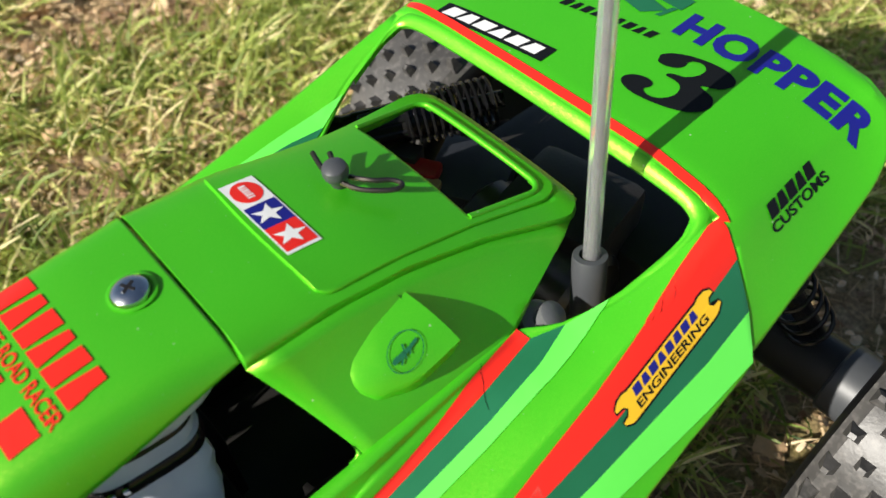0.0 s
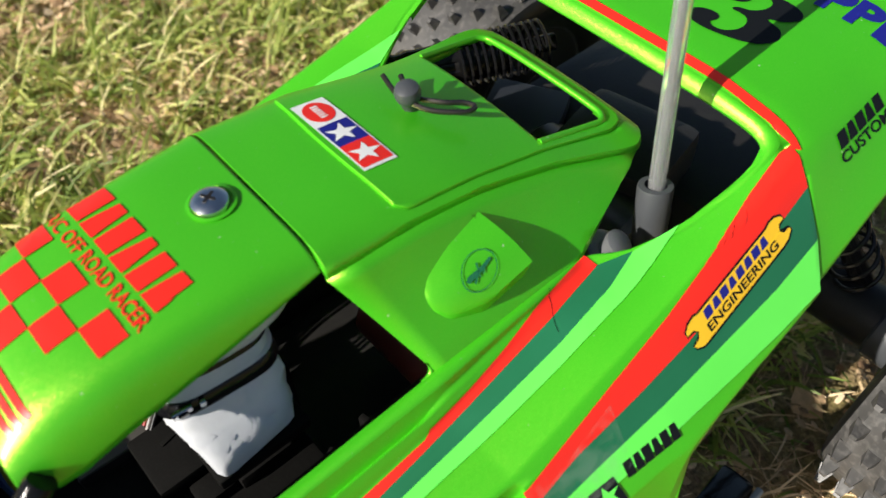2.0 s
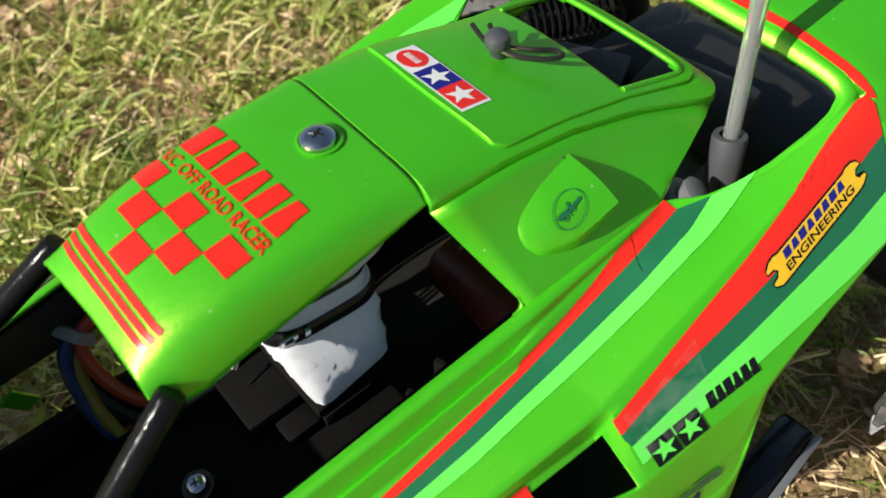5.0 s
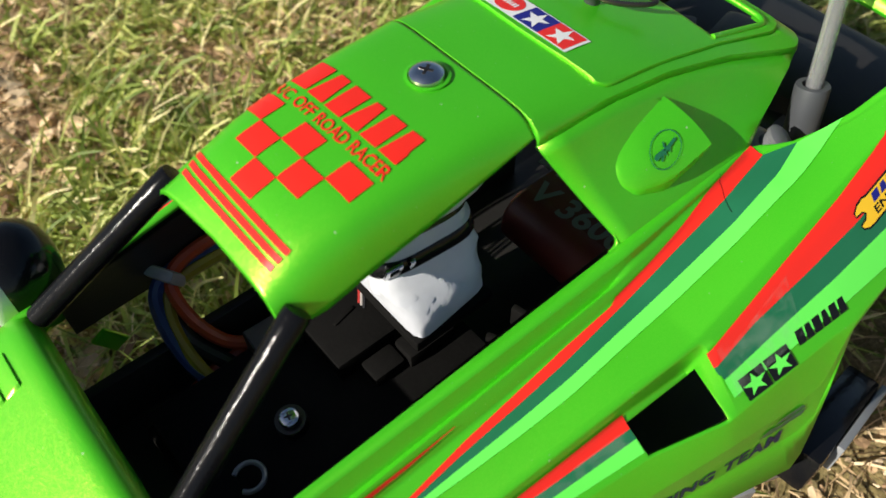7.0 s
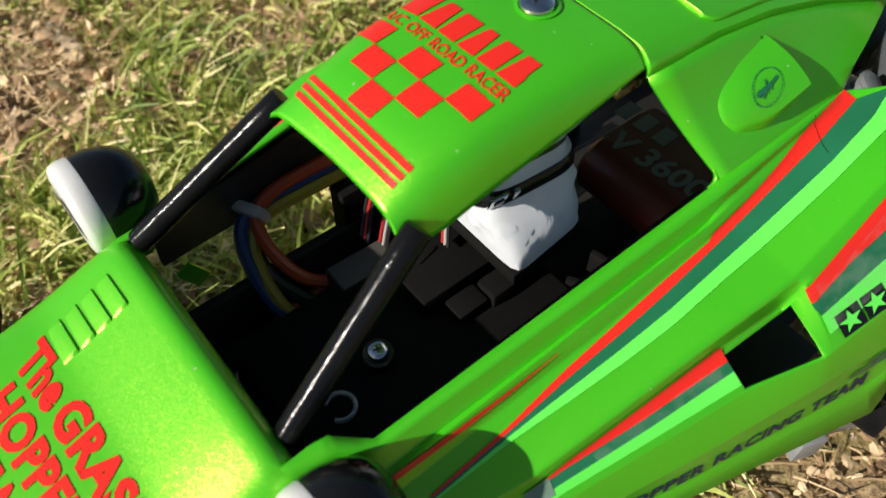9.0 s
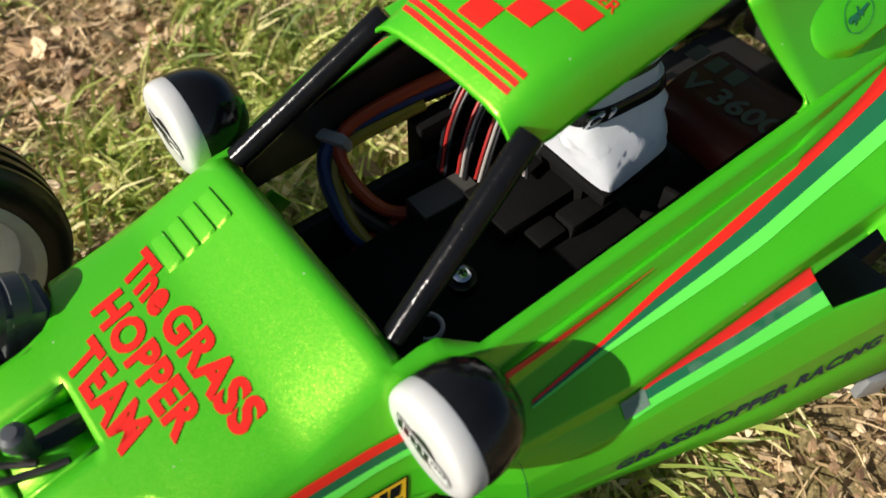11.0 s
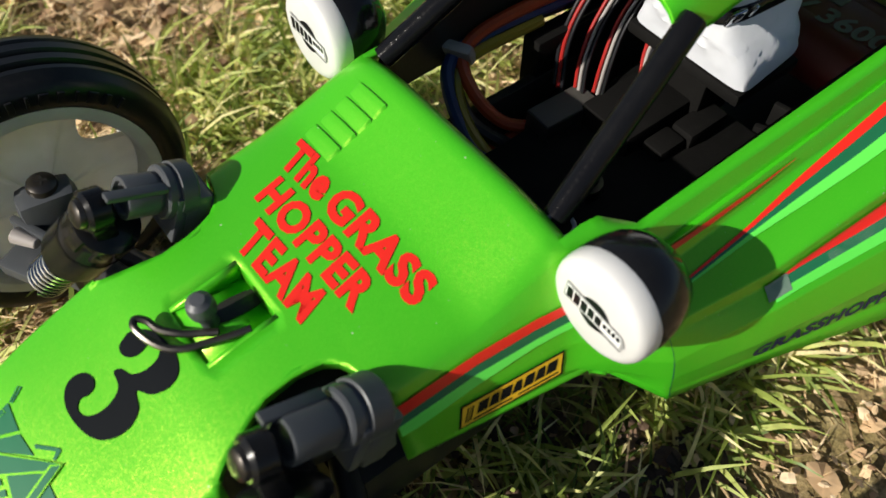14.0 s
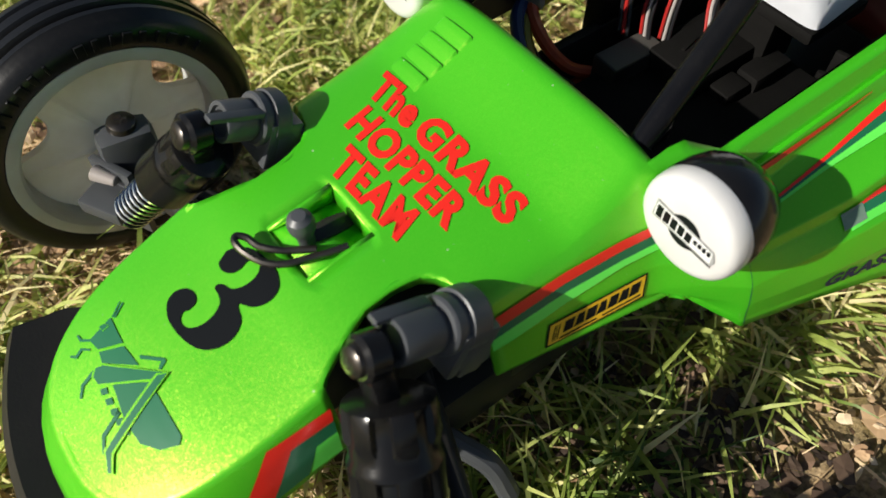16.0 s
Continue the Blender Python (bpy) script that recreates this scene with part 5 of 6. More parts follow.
def damper(a, b, r, spring_mat, body, label, split=.52, turns=7, wire=.75, wide=.93):
    """A damper: black cylinder with ribs, coil spring and rod."""
    bm = bmesh.new()
    a, b = Vector(a), Vector(b)
    h = (b - a).length
    prof = [(0, -1.8), (.7, -1.8), (.95, -.9), (1, .4), (1, h * .10), (.93, h * .12), (.93, h * .16), (1.0, h * .18), (1.0, h * .2), (.99, h * .22), (.99, h * .42), (1.0, h * .44), (1, h * split - 1), (.8, h * split), (.42, h * split + .5), (.42, h), (0, h)]
    m = Matrix.Translation(a) @ frame_on(a, b)
    rows = []
    for k in range(97):
        g = 2 * math.pi * k / 96
        flute = .87 if math.cos(7 * g) > .1 else 1.0
        rows.append([m @ Vector((r * q * math.cos(g), r * q * math.sin(g), z)) for q, z in ((q * (flute if h * .21 < z < h * .43 or 0 < z < h * .11 else 1), z) for q, z in prof)])
    grid(bm, rows)
    bmesh.ops.remove_doubles(bm, verts=bm.verts, dist=.001)
    d = part("damper", bm, body, buggy, label)
    bm = bmesh.new()
    coil(bm, a.lerp(b, split * .6), a.lerp(b, .95), r * wide, wire, turns)
    part("spring", bm, spring_mat, d, "coil spring")
    return d


for s in (1, -1):
    if s > 0:
        d = damper((157.6, 38.4, 84.5), (176, 72, 42), 9.3, STEEL, BLACK_SATIN, "black front damper with a steel spring", .56, 9, .8)
    else:
        d = damper((157.0, -34.0, 88.6), (174.6, -56.5, 56), 7.6, STEEL, BLACK_SATIN, "black front damper with a steel spring", .2, 15, .5, .62)
    inset, reach = (0, 1) if s > 0 else (2.4, .73)       # the far bracket sits closer in and is shorter
    # eyelet on top of the damper with its cross-head screw
    bm = bmesh.new()
    rod(bm, (155.4, s * (34.2 - inset), 95.6), (160.6, s * (33.8 - inset), 97.2), 4.6, bevel=.8, n=28)
    box(bm, (158.2, s * (35.6 - inset), 90.0), (5.0, 7.6, 10), Matrix.Rotation(s * .3, 4, "X"), 1.2)
    part("eyelet", bm, BLACK_SATIN, d, "black damper eyelet")
    bm = bmesh.new()
    screw_head(bm, (160.4, s * (33.8 - inset), 97.1), (.93, 0, .36), 3.2, 2.0)
    part("damper_screw", bm, [DARK_STEEL, BLACK_PLASTIC], d, "cross-head screw")
    # grey upper bracket lying along the nose
    bm = bmesh.new()
    ax = Vector((-.908, 0, -.42))
    p = Vector((153.6 - inset * .5, s * (34 - inset), 95.9))
    lathe(bm, [(r, q * reach) for r, q in ((0, 1.2), (3.4, 1.2), (3.6, 0), (4.5, 0), (4.7, .6), (4.7, 9.2), (4.2, 9.6), (4.2, 10.6), (5.6, 10.8), (6.0, 11.4), (6.0, 13.4), (5.5, 13.8), (5.5, 14.6), (6.4, 15), (6.4, 19.5), (5.8, 20.4), (0, 20.4))], p, ax, 40)
    bracket = part("arm_bracket", bm, GREY_PLASTIC, buggy, "grey upper arm bracket with a round boss")
    for nm, cc, sz, m, e in (("bracket_foot", Vector((138.6, s * (34.0 - inset), 82.5)), (8, 12.0, 10), None, .8), ("bracket_flange", p + ax * 12.4 * reach + Vector((0, 0, -4.4)), (2.6, 12.4, 12), Matrix.Rotation(-.42, 4, "Y"), .7),
                             ("bracket_cheek", p + ax * 17.4 * reach + Vector((0, 0, -5)), (6.0, 12.4, 13), Matrix.Rotation(-.42, 4, "Y"), .9), ("bracket_wing", p + ax * 7 * reach + Vector((1.8, -s * 3.4, 5.0)), (13, 2.6, 1.3), Matrix.Rotation(-.42, 4, "Y"), .4)):
        bm = bmesh.new()
        box(bm, cc, sz, m, e)
        part(nm, bm, GREY_PLASTIC, bracket)
    bm = bmesh.new()
    rod(bm, (150, s * 20, 50), (166, s * 78, 42), 4.5, 3.6)
    rod(bm, (138, s * 18, 46), (160, s * 80, 38), 3.6, 3.2)
    tube(bm, smooth_line([(146, s * 24, 38), (139, s * 36, 32), (134, s * 44, 26), (132, s * 50, 16)], 6), 3.0, 10, 1)
    part("lower_arm", bm, [BLACK_PLASTIC, GREY_PLASTIC], buggy, "black lower suspension arm")
    bm = bmesh.new()
    box(bm, (164, s * 84, 43), (16, 10, 29), Matrix.Rotation(.15 * s, 4, "Z"), 3.4)
    box(bm, (171.4, s * 80, 38), (2.4, 15, 26), Matrix.Rotation(-.4 * s, 4, "Z"), .8)
    box(bm, (176, s * 76, 42), (10, 14, 5), Matrix.Rotation(-.5 * s, 4, "Z"), 1)
    rod(bm, (166, s * 82, 44), (166, s * 97, 44), 4.2)
    k = part("steering_knuckle", bm, GREY_PLASTIC, buggy, "grey steering knuckle")
    bm = bmesh.new()
    screw_head(bm, (163.4, s * 85.0, 57), (-.1, s * -.1, 1), 4.2, 3)
    part("kingpin", bm, [DARK_STEEL, BLACK_PLASTIC], k, "dark cross-head kingpin")
    bm = bmesh.new()
    rod(bm, (176, s * 82, 49), (172, s * 76, 48), 2.4, 1.6)
    part("ball_cup", bm, WIRE_WHITE, k, "small white ball cup")
damper((-74, -50, 98), (-123, -24.5, 101), 6.4, BLACK_GLOSS, BLACK_SATIN, "black rear damper with a dark spring", .74, 12, .55, 1.16)
damper((-128, 58, 108), (-152, 79, 58), 7.4, DARK_STEEL, BLACK_PLASTIC, "black rear damper with a bright spring", .3, 7, .7)

# ---- chassis ----
bm = bmesh.new()
box(bm, (20, 0, 36), (250, 66, 22), None, 5)
chassis = part("chassis_tub", bm, BLACK_PLASTIC, buggy, "black plastic chassis tub")
# the last two plates are added, unseen, to keep the side duct dark inside
for nm, cc, sz, m, e in (("tub_wall", (30, 31.5, 52), (180, 3.5, 26), None, 1.2), ("tub_wall", (30, -31.5, 52), (180, 3.5, 26), None, 1.2), ("nose_box", (165, 0, 55), (56, 34, 26), Matrix.Rotation(.12, 4, "Y"), 5),
                         ("damper_tower", (139, 0, 66), (18, 52, 26), None, 4), ("rear_tray", (-40, 0, 34), (90, 128, 18), None, 5), ("added_duct_floor", (-10, 56, 63), (50, 40, 3), None, 1), ("added_duct_wall", (-10, 46.5, 79), (50, 3, 34), None, 1)):
    bm = bmesh.new()
    box(bm, cc, sz, m, e)
    part(nm, bm, BLACK_PLASTIC, chassis)
bm = bmesh.new()
rows = []
for i in range(15):
    y = -46 + 92 * i / 14
    x = 224 - 0.006 * y * y
    rows.append([(x - 30, y * .8, 44), (x - 12, y, 47), (x, y, 50), (x + 2.5, y, 47), (x + 2, y, 38), (x - 2, y, 34), (x - 30, y * .8, 36)])
grid(bm, rows)
part("front_bumper", bm, BLACK_PLASTIC, buggy, "black front bumper")
bm = bmesh.new()
box(bm, (40, 6, 60), (78, 46, 10), None, 1.5)
part("servo_tray", bm, DARK_PLASTIC, chassis, "dusty dark tray")
for nm, cc, sz, m, lab in (("servo_box", (23.4, -1.6, 67.4), (27, 17.6, 9), None, "dark servo case"), ("servo_lug", (26.2, 10.9, 64), (9.6, 7.0, 9), None, "dark mounting lug"), ("servo_lug", (13.4, 12.0, 65.2), (15, 7.2, 9), None, "dark mounting lug"),
                           ("seat_plate", (14.9, 8.2, 93.0), (22.6, 35.6, 3.6), None, "black plate under the figure"), ("seat_block", (6, 0, 78), (14, 20, 28), None, "black block under the figure"), ("bracket", (-3, 26, 61), (2, 12, 10), Matrix.Rotation(.5, 4, "Z"), "dark bracket"), ("bracket", (-13, 25, 62), (2, 13, 8), Matrix.Rotation(.2, 4, "Z"), "dark bracket"),
                           ("steering_cover", (60, 14, 58), (34, 22, 8), Matrix.Rotation(.1, 4, "Z"), "dark steering cover"), ("cross_plate", (70, 4, 50), (22, 50, 6), None, "dark cross plate"), ("control_case", (10, -34, 58), (50, 7, 38), None, "black electronics case by the far wall"), ("servo_slot", (27, -4.5, 72.0), (7, 1.2, .8), Matrix.Rotation(.2, 4, "Z"), "moulded ridge")):
    bm = bmesh.new()
    box(bm, cc, sz, m, min(1.2, min(sz) * .3))
    part(nm, bm, DARK_PLASTIC, chassis, lab)
bm = bmesh.new()
box(bm, (40, -13.9, 65.4), (19.0, 9.0, 9), Matrix.Rotation(-.04, 4, "Z"), .5)
receiver = part("receiver_box", bm, BLACK_PLASTIC, chassis, "black receiver box with a grey label")
bm = bmesh.new()
box(bm, (40, -13.9, 70.0), (18.0, 8.2, .3), Matrix.Rotation(-.04, 4, "Z"), .1)
part("label", bm, LABEL_GREY, receiver, "dull grey label")
for c, a in (((53.3, 9.8, 70.4), (.1, .1, 1)),):
    bm = bmesh.new()
    lathe(bm, [(0, -14), (4.4, -14), (3.8, -1), (0, -1)], c, a, 24, 1)
    screw_head(bm, c, a, 2.6, 1.4)
    part("tray_screw", bm, [STEEL, DARK_STEEL], chassis, "zinc cross-head screw on a black post")
bm = bmesh.new()
ringc = []
for k in range(15):
    g = 2 * math.pi * (k / 18) + .6
    ringc.append(Vector((68.2 + 3.6 * math.cos(g), 15.4 + 3.6 * math.sin(g), 68.6)))
tube(bm, ringc, .65, 8)
part("steel_clip", bm, PLATE, chassis, "pale open ring clip")
bm = bmesh.new()
box(bm, (-60, 92, 45), (42, 10, 13), Matrix.Rotation(.08, 4, "Z") @ Matrix.Rotation(-.25, 4, "Y"), 2)
part("side_step", bm, BLACK_GLOSS, chassis, "gloss black chassis side step")
bm = bmesh.new()
box(bm, (-66, 97.6, 45), (32, 2.0, 9), Matrix.Rotation(.08, 4, "Z") @ Matrix.Rotation(-.25, 4, "Y"), .4)
box(bm, (-47, 90, 34), (22, 3, 14), Matrix.Rotation(-.4, 4, "Z"), .6)
box(bm, (-33, 88, 30), (8, 3, 10), Matrix.Rotation(-.4, 4, "Z"), .6)
part("side_plate", bm, PLATE, chassis, "scuffed grey side plate")
bm = bmesh.new()
box(bm, (76, -41, 67), (5, 1.2, 9), Matrix.Rotation(.5, 4, "Y"), .4)
part("body_tab", bm, PAINT, shell, "lime body tab")

# wiring
def wire(name, pts, r, mat, label):
    bm = bmesh.new()
    tube(bm, smooth_line(pts, 7), r, 9)
    part(name, bm, mat, chassis, label)


wire("blue_wire", [(12, -36, 82), (36, -38.5, 82), (53, -40, 80.5), (61, -38.5, 77), (63.5, -33, 69), (63, -24, 60), (58, -12, 56)], 2.0, WIRE_BLUE, "thick blue motor wire")
wire("yellow_wire", [(30, -36, 80), (52, -38, 78), (59.5, -36.5, 74), (62, -30, 66), (61, -20, 58.5), (57, -9, 56)], 1.9, WIRE_YELLOW, "thick yellow motor wire")
wire("orange_wire", [(8, -35, 86), (32, -38, 85), (50, -39.5, 82.5), (57, -37.5, 78), (57, -31, 70), (53, -24, 63.5), (46, -19, 61)], 1.9, WIRE_ORANGE, "thick orange battery wire")
wire("orange_wire", [(48, -22, 58), (62, -22, 56), (72, -16, 56), (74, -8, 57), (68, -2, 56), (58, -4, 54)], 1.6, WIRE_ORANGE, "looped orange wire")
wire("black_wire", [(14, -37, 80), (40, -40, 80), (54, -41, 78), (59.5, -38, 73), (60, -30, 64), (54, -19, 58)], 2.2, WIRE_BLACK, "thick black battery wire")
# dark inner walls below the cockpit rim
for s in (1, -1):
    bm = bmesh.new()
    rows = []
    for k in range(13):
        x = 82 - 98 * k / 12
        z = lerp([(-18, 108.6), (73, 95.2), (77, 95.0)], x)[0]
        y = lerp([(-18, 41.8), (73, 38.6), (77, 38)], x)[0]
        q = z - lerp([(-18, 66), (18, 75.5)], x)[0] if s < 0 else lerp([(-18, 54), (82, 46)], x)[0]
        o = 5.5 if s < 0 else 0
        rows.append([(x, s * y, z), (x, s * (y + .6 + o * .5), z - 9), (x, s * (y - .4 + o), z - q), (x, s * (y - 2.4 + o), z - q - .2), (x, s * (y - 1.4 + o * .5), z - 9), (x, s * (y - 1.6), z - .2)])
    grid(bm, rows)
    part("cockpit_liner", bm, BLACK_PLASTIC, chassis, "black inner wall of the cockpit")
# connectors under the hatch window
for nm, cc, sz, g, mat, lab in (("red_connector", (-91.5, -27.5, 89), (7, 13, 6), .5, WIRE_RED, "red plug"), ("tan_connector", (-88.8, -21.5, 89), (5, 9, 4), .6, WIRE_TAN, "tan plug"), ("black_connector", (-91, -36, 91), (7, 14, 6), .4, BLACK_PLASTIC, "black plug"), ("regulator_case", (-104, -18, 82), (26, 24, 14), .5, CASE_BLUE, "blue grey regulator case")):
    bm = bmesh.new()
    box(bm, cc, sz, Matrix.Rotation(g, 4, "Z"), 1.2)
    part(nm, bm, mat, chassis, lab)
for k, (dy, mat, lab) in enumerate(((0, WIRE_RED, "red servo wire"), (1.5, WIRE_WHITE, "white servo wire"), (3.0, WIRE_BLACK, "black servo wire"))):
    nm = lab.replace(" ", "_")
    wire(nm, [(33, -17 + dy, 70), (27, -22 + dy, 74), (20, -25 + dy, 82), (10, -26 + dy, 92), (0, -24 + dy, 100)], .52, mat, lab)
    wire(nm, [(31, -12 + dy, 71), (24, -16.5 + dy, 76), (17, -19.5 + dy, 84), (8, -20 + dy, 94)], .52, mat, lab)
    wire(nm, [(35, -23 + dy, 68), (26, -31 + dy, 74), (18, -34 + dy, 82), (8, -34 + dy, 92)], .6, (WIRE_BLACK, WIRE_RED, WIRE_BLACK)[k], lab)
    wire(nm, [(22, -4 + dy * .7, 74), (18, -8 + dy * .7, 80), (12, -11 + dy, 86)], .52, mat, lab)
bm = bmesh.new()
box(bm, (57, -39.2, 80.2), (3.4, 9, 8), Matrix.Rotation(.5, 4, "Z") @ Matrix.Rotation(.5, 4, "Y"), 1.5)
part("cable_tie", bm, BADGE_GREY, chassis, "pale cable clamp")

# ---- battery and driver figure ----
battery = thing("battery_pack", "dark red shrink-wrapped battery pack under the rear cowl", "battery")
bm = bmesh.new()
for k in range(2):
    rod(bm, (-36 - 17 * k, -4, 68), (-36 - 17 * k, 38, 68), 9.2, n=30, bevel=1.5)
box(bm, (-44.5, 17, 68), (17, 41, 18.2), None, 1)
part("wrap", bm, BATTERY_RED, battery)
bm = text_bmesh("V 3600", .03)
for v in bm.verts:
    v.co = (-34.0 - .11 * v.co.x * 30 - v.co.y * 8.4, -1.6 + v.co.x * 31, 77.5)
part("capacity_print", bm, PRINT_GREY, battery, "grey capacity print")
for i in range(3):
    bm = bmesh.new()
    box(bm, (-49.5, -6 + 7 * i, 77.3), (7, 4.5, .4), None, .1)
    part("print_block", bm, PRINT_GREY, battery)


def figure_mesh():
    """A bust in one mesh: body block, shoulder strap, helmet."""
    bm = bmesh.new()
    sec = [(95.0, 15.6, 8.6, 16.5, 8.4, 12), (95.2, 15.6, 10, 17.6, 8.4, 10), (97.5, 15.6, 10.3, 17.4, 8.3, 9), (100, 15.6, 10.7, 16.8, 8.2, 8), (102, 15.6, 11.1, 16.2, 8, 7), (104, 15.6, 11.5, 15.4, 7.8, 6.4), (106, 15.6, 12, 14.4, 7.6, 5.6), (108, 15.5, 12.4, 13.2, 7.4, 5), (110.2, 15.4, 12.8, 11.8, 7.2, 4.4),
           (110.4, 15.4, 13.3, 12.3, 7.2, 4.4), (111, 15.3, 13.4, 12.4, 7.2, 4.4), (113.2, 14.8, 13, 11.8, 7, 4), (113.8, 14.6, 12.6, 11.4, 7, 4), (114, 14.6, 12, 10.8, 7, 3.6), (116.4, 13, 11, 10.2, 6, 3.2), (116.6, 13, 11.6, 10.8, 6, 3.2), (118, 12, 11.6, 10.8, 5.6, 3), (118.2, 10, 12.4, 12.4, 4.4, 2.6),
           (121, 5.4, 15.6, 17, 1, 2), (124, 3.8, 16.4, 18.2, 0, 2), (128.5, 3.6, 14.6, 16.4, 0, 2), (132.5, 4, 9.4, 10.6, 0, 2), (134.5, 4.4, 3, 3.4, 0, 2)]
    n = 60
    rows = []
    for z, cx, hx, hy, cy, e in sec:
        row = []
        for k in range(n + 1):
            a = 2 * math.pi * k / n
            c, s_ = math.cos(a), math.sin(a)
            fold = (.5 * math.sin(9 * a + z * 1.1) + .3 * math.sin(17 * a - z * 1.7)) * max(0.0, min(1.0, (z - 98) / 3, (110 - z) / 2))
            rr = (abs(c) ** e + abs(s_) ** e) ** (-1 / e)
            px = cx + (hx + fold) * c * rr
            lean = max(0.0, min(1.0, (z - 100) / 8, (119 - z) / 4))
            taper = 1 - .012 * (px - 13) * min(1.0, max(0.0, (z - 96) / 12)) if z < 118.1 else 1
            row.append((px, cy + (hy + fold) * s_ * rr * taper, z + (.24 * max(0.0, 24 - px) * max(0.0, (102 - z) / 7) if z < 102 else 0) - lean * .10 * c * hx))
        rows.append(row)
    vs = grid(bm, rows)
    bm.faces.ensure_lookup_table()
    i = 0
    for r in range(len(sec) - 1):
        for k in range(n):
            zz = (sec[r][0] + sec[r + 1][0]) / 2
            bm.faces[i].material_index = 1 if (110.3 < zz < 113.9 or 116.5 < zz < 118.1) else 0
            i += 1
    bmesh.ops.remove_doubles(bm, verts=bm.verts, dist=.01)
    # buckle and keeper of the strap
    for x, y, z, w, h, m in ((24.8, 17.2, 111.4, 4.2, 4.6, 2), (24.8, 17.8, 111.6, 2.2, 2.4, 1), (20.8, 18.4, 112.0, 1.3, 4.2, 2)):
        box(bm, (x, y, z), (w, 1.0, h), Matrix.Rotation(-.14, 4, "Z") @ Matrix.Rotation(-.35, 4, "X"), .4, m)
    return bm


bm = figure_mesh()
bmesh.ops.scale(bm, vec=(MM, MM, MM), verts=bm.verts)
fig = new("driver_figure", finish(bm, [FIGURE_WHITE, BLACK_GLOSS, STEEL], "driver_figure", 40))
tagged(fig, "white plastic driver bust with a black strap in the cockpit", "figurine")

# ---- ground ----
def ground_height(x, y):
    """Gentle lumps, in metres."""
    return 0.0022 * noise.noise((x * 14, y * 14, 0.3)) + 0.0011 * noise.noise((x * 45, y * 45, 5.1)) - 0.0012


def soil_material():
    m = bpy.data.materials.new("soil_with_litter")
    m.use_nodes = True
    n, l = m.node_tree.nodes, m.node_tree.links
    p = n["Principled BSDF"]
    p.inputs["Roughness"].default_value = 0.9
    p.inputs["Specular IOR Level"].default_value = 0.25
    geo = n.new("ShaderNodeNewGeometry")

    def noise_tex(scale, detail=6, rough=.6):
        t = n.new("ShaderNodeTexNoise")
        t.inputs["Scale"].default_value, t.inputs["Detail"].default_value, t.inputs["Roughness"].default_value = scale, detail, rough
        l.new(geo.outputs["Position"], t.inputs["Vector"])
        return t
    a, b, c = noise_tex(28), noise_tex(160), noise_tex(700, 3)
    r1 = n.new("ShaderNodeValToRGB")
    e = r1.color_ramp.elements
    e[0].position, e[0].color = .3, (.10, .058, .034, 1)
    e[1].position, e[1].color = .72, (.43, .32, .19, 1)
    k = r1.color_ramp.elements.new(.5)
    k.color = (.18, .12, .064, 1)
    l.new(b.outputs["Fac"], r1.inputs["Fac"])
    r2 = n.new("ShaderNodeValToRGB")
    e = r2.color_ramp.elements
    e[0].position, e[0].color = .46, (.17, .16, .05, 1)
    e[1].position, e[1].color = .60, (.27, .195, .105, 1)
    l.new(a.outputs["Fac"], r2.inputs["Fac"])
    mx = n.new("ShaderNodeMixRGB")
    mx.inputs[0].default_value = .45
    l.new(r1.outputs[0], mx.inputs[1])
    l.new(r2.outputs[0], mx.inputs[2])
    r3 = n.new("ShaderNodeMapRange")
    r3.inputs["From Min"].default_value, r3.inputs["From Max"].default_value = .3, .7
    r3.inputs["To Min"].default_value, r3.inputs["To Max"].default_value = .7, 2.3
    l.new(c.outputs["Fac"], r3.inputs["Value"])
    mul = n.new("ShaderNodeVectorMath")
    mul.operation = "MULTIPLY"
    l.new(mx.outputs[0], mul.inputs[0])
    l.new(r3.outputs[0], mul.inputs[1])
    l.new(mul.outputs[0], p.inputs["Base Color"])
    bp = n.new("ShaderNodeBump")
    bp.inputs["Strength"].default_value, bp.inputs["Distance"].default_value = .9, .002
    l.new(b.outputs["Fac"], bp.inputs["Height"])
    l.new(bp.outputs[0], p.inputs["Normal"])
    return m


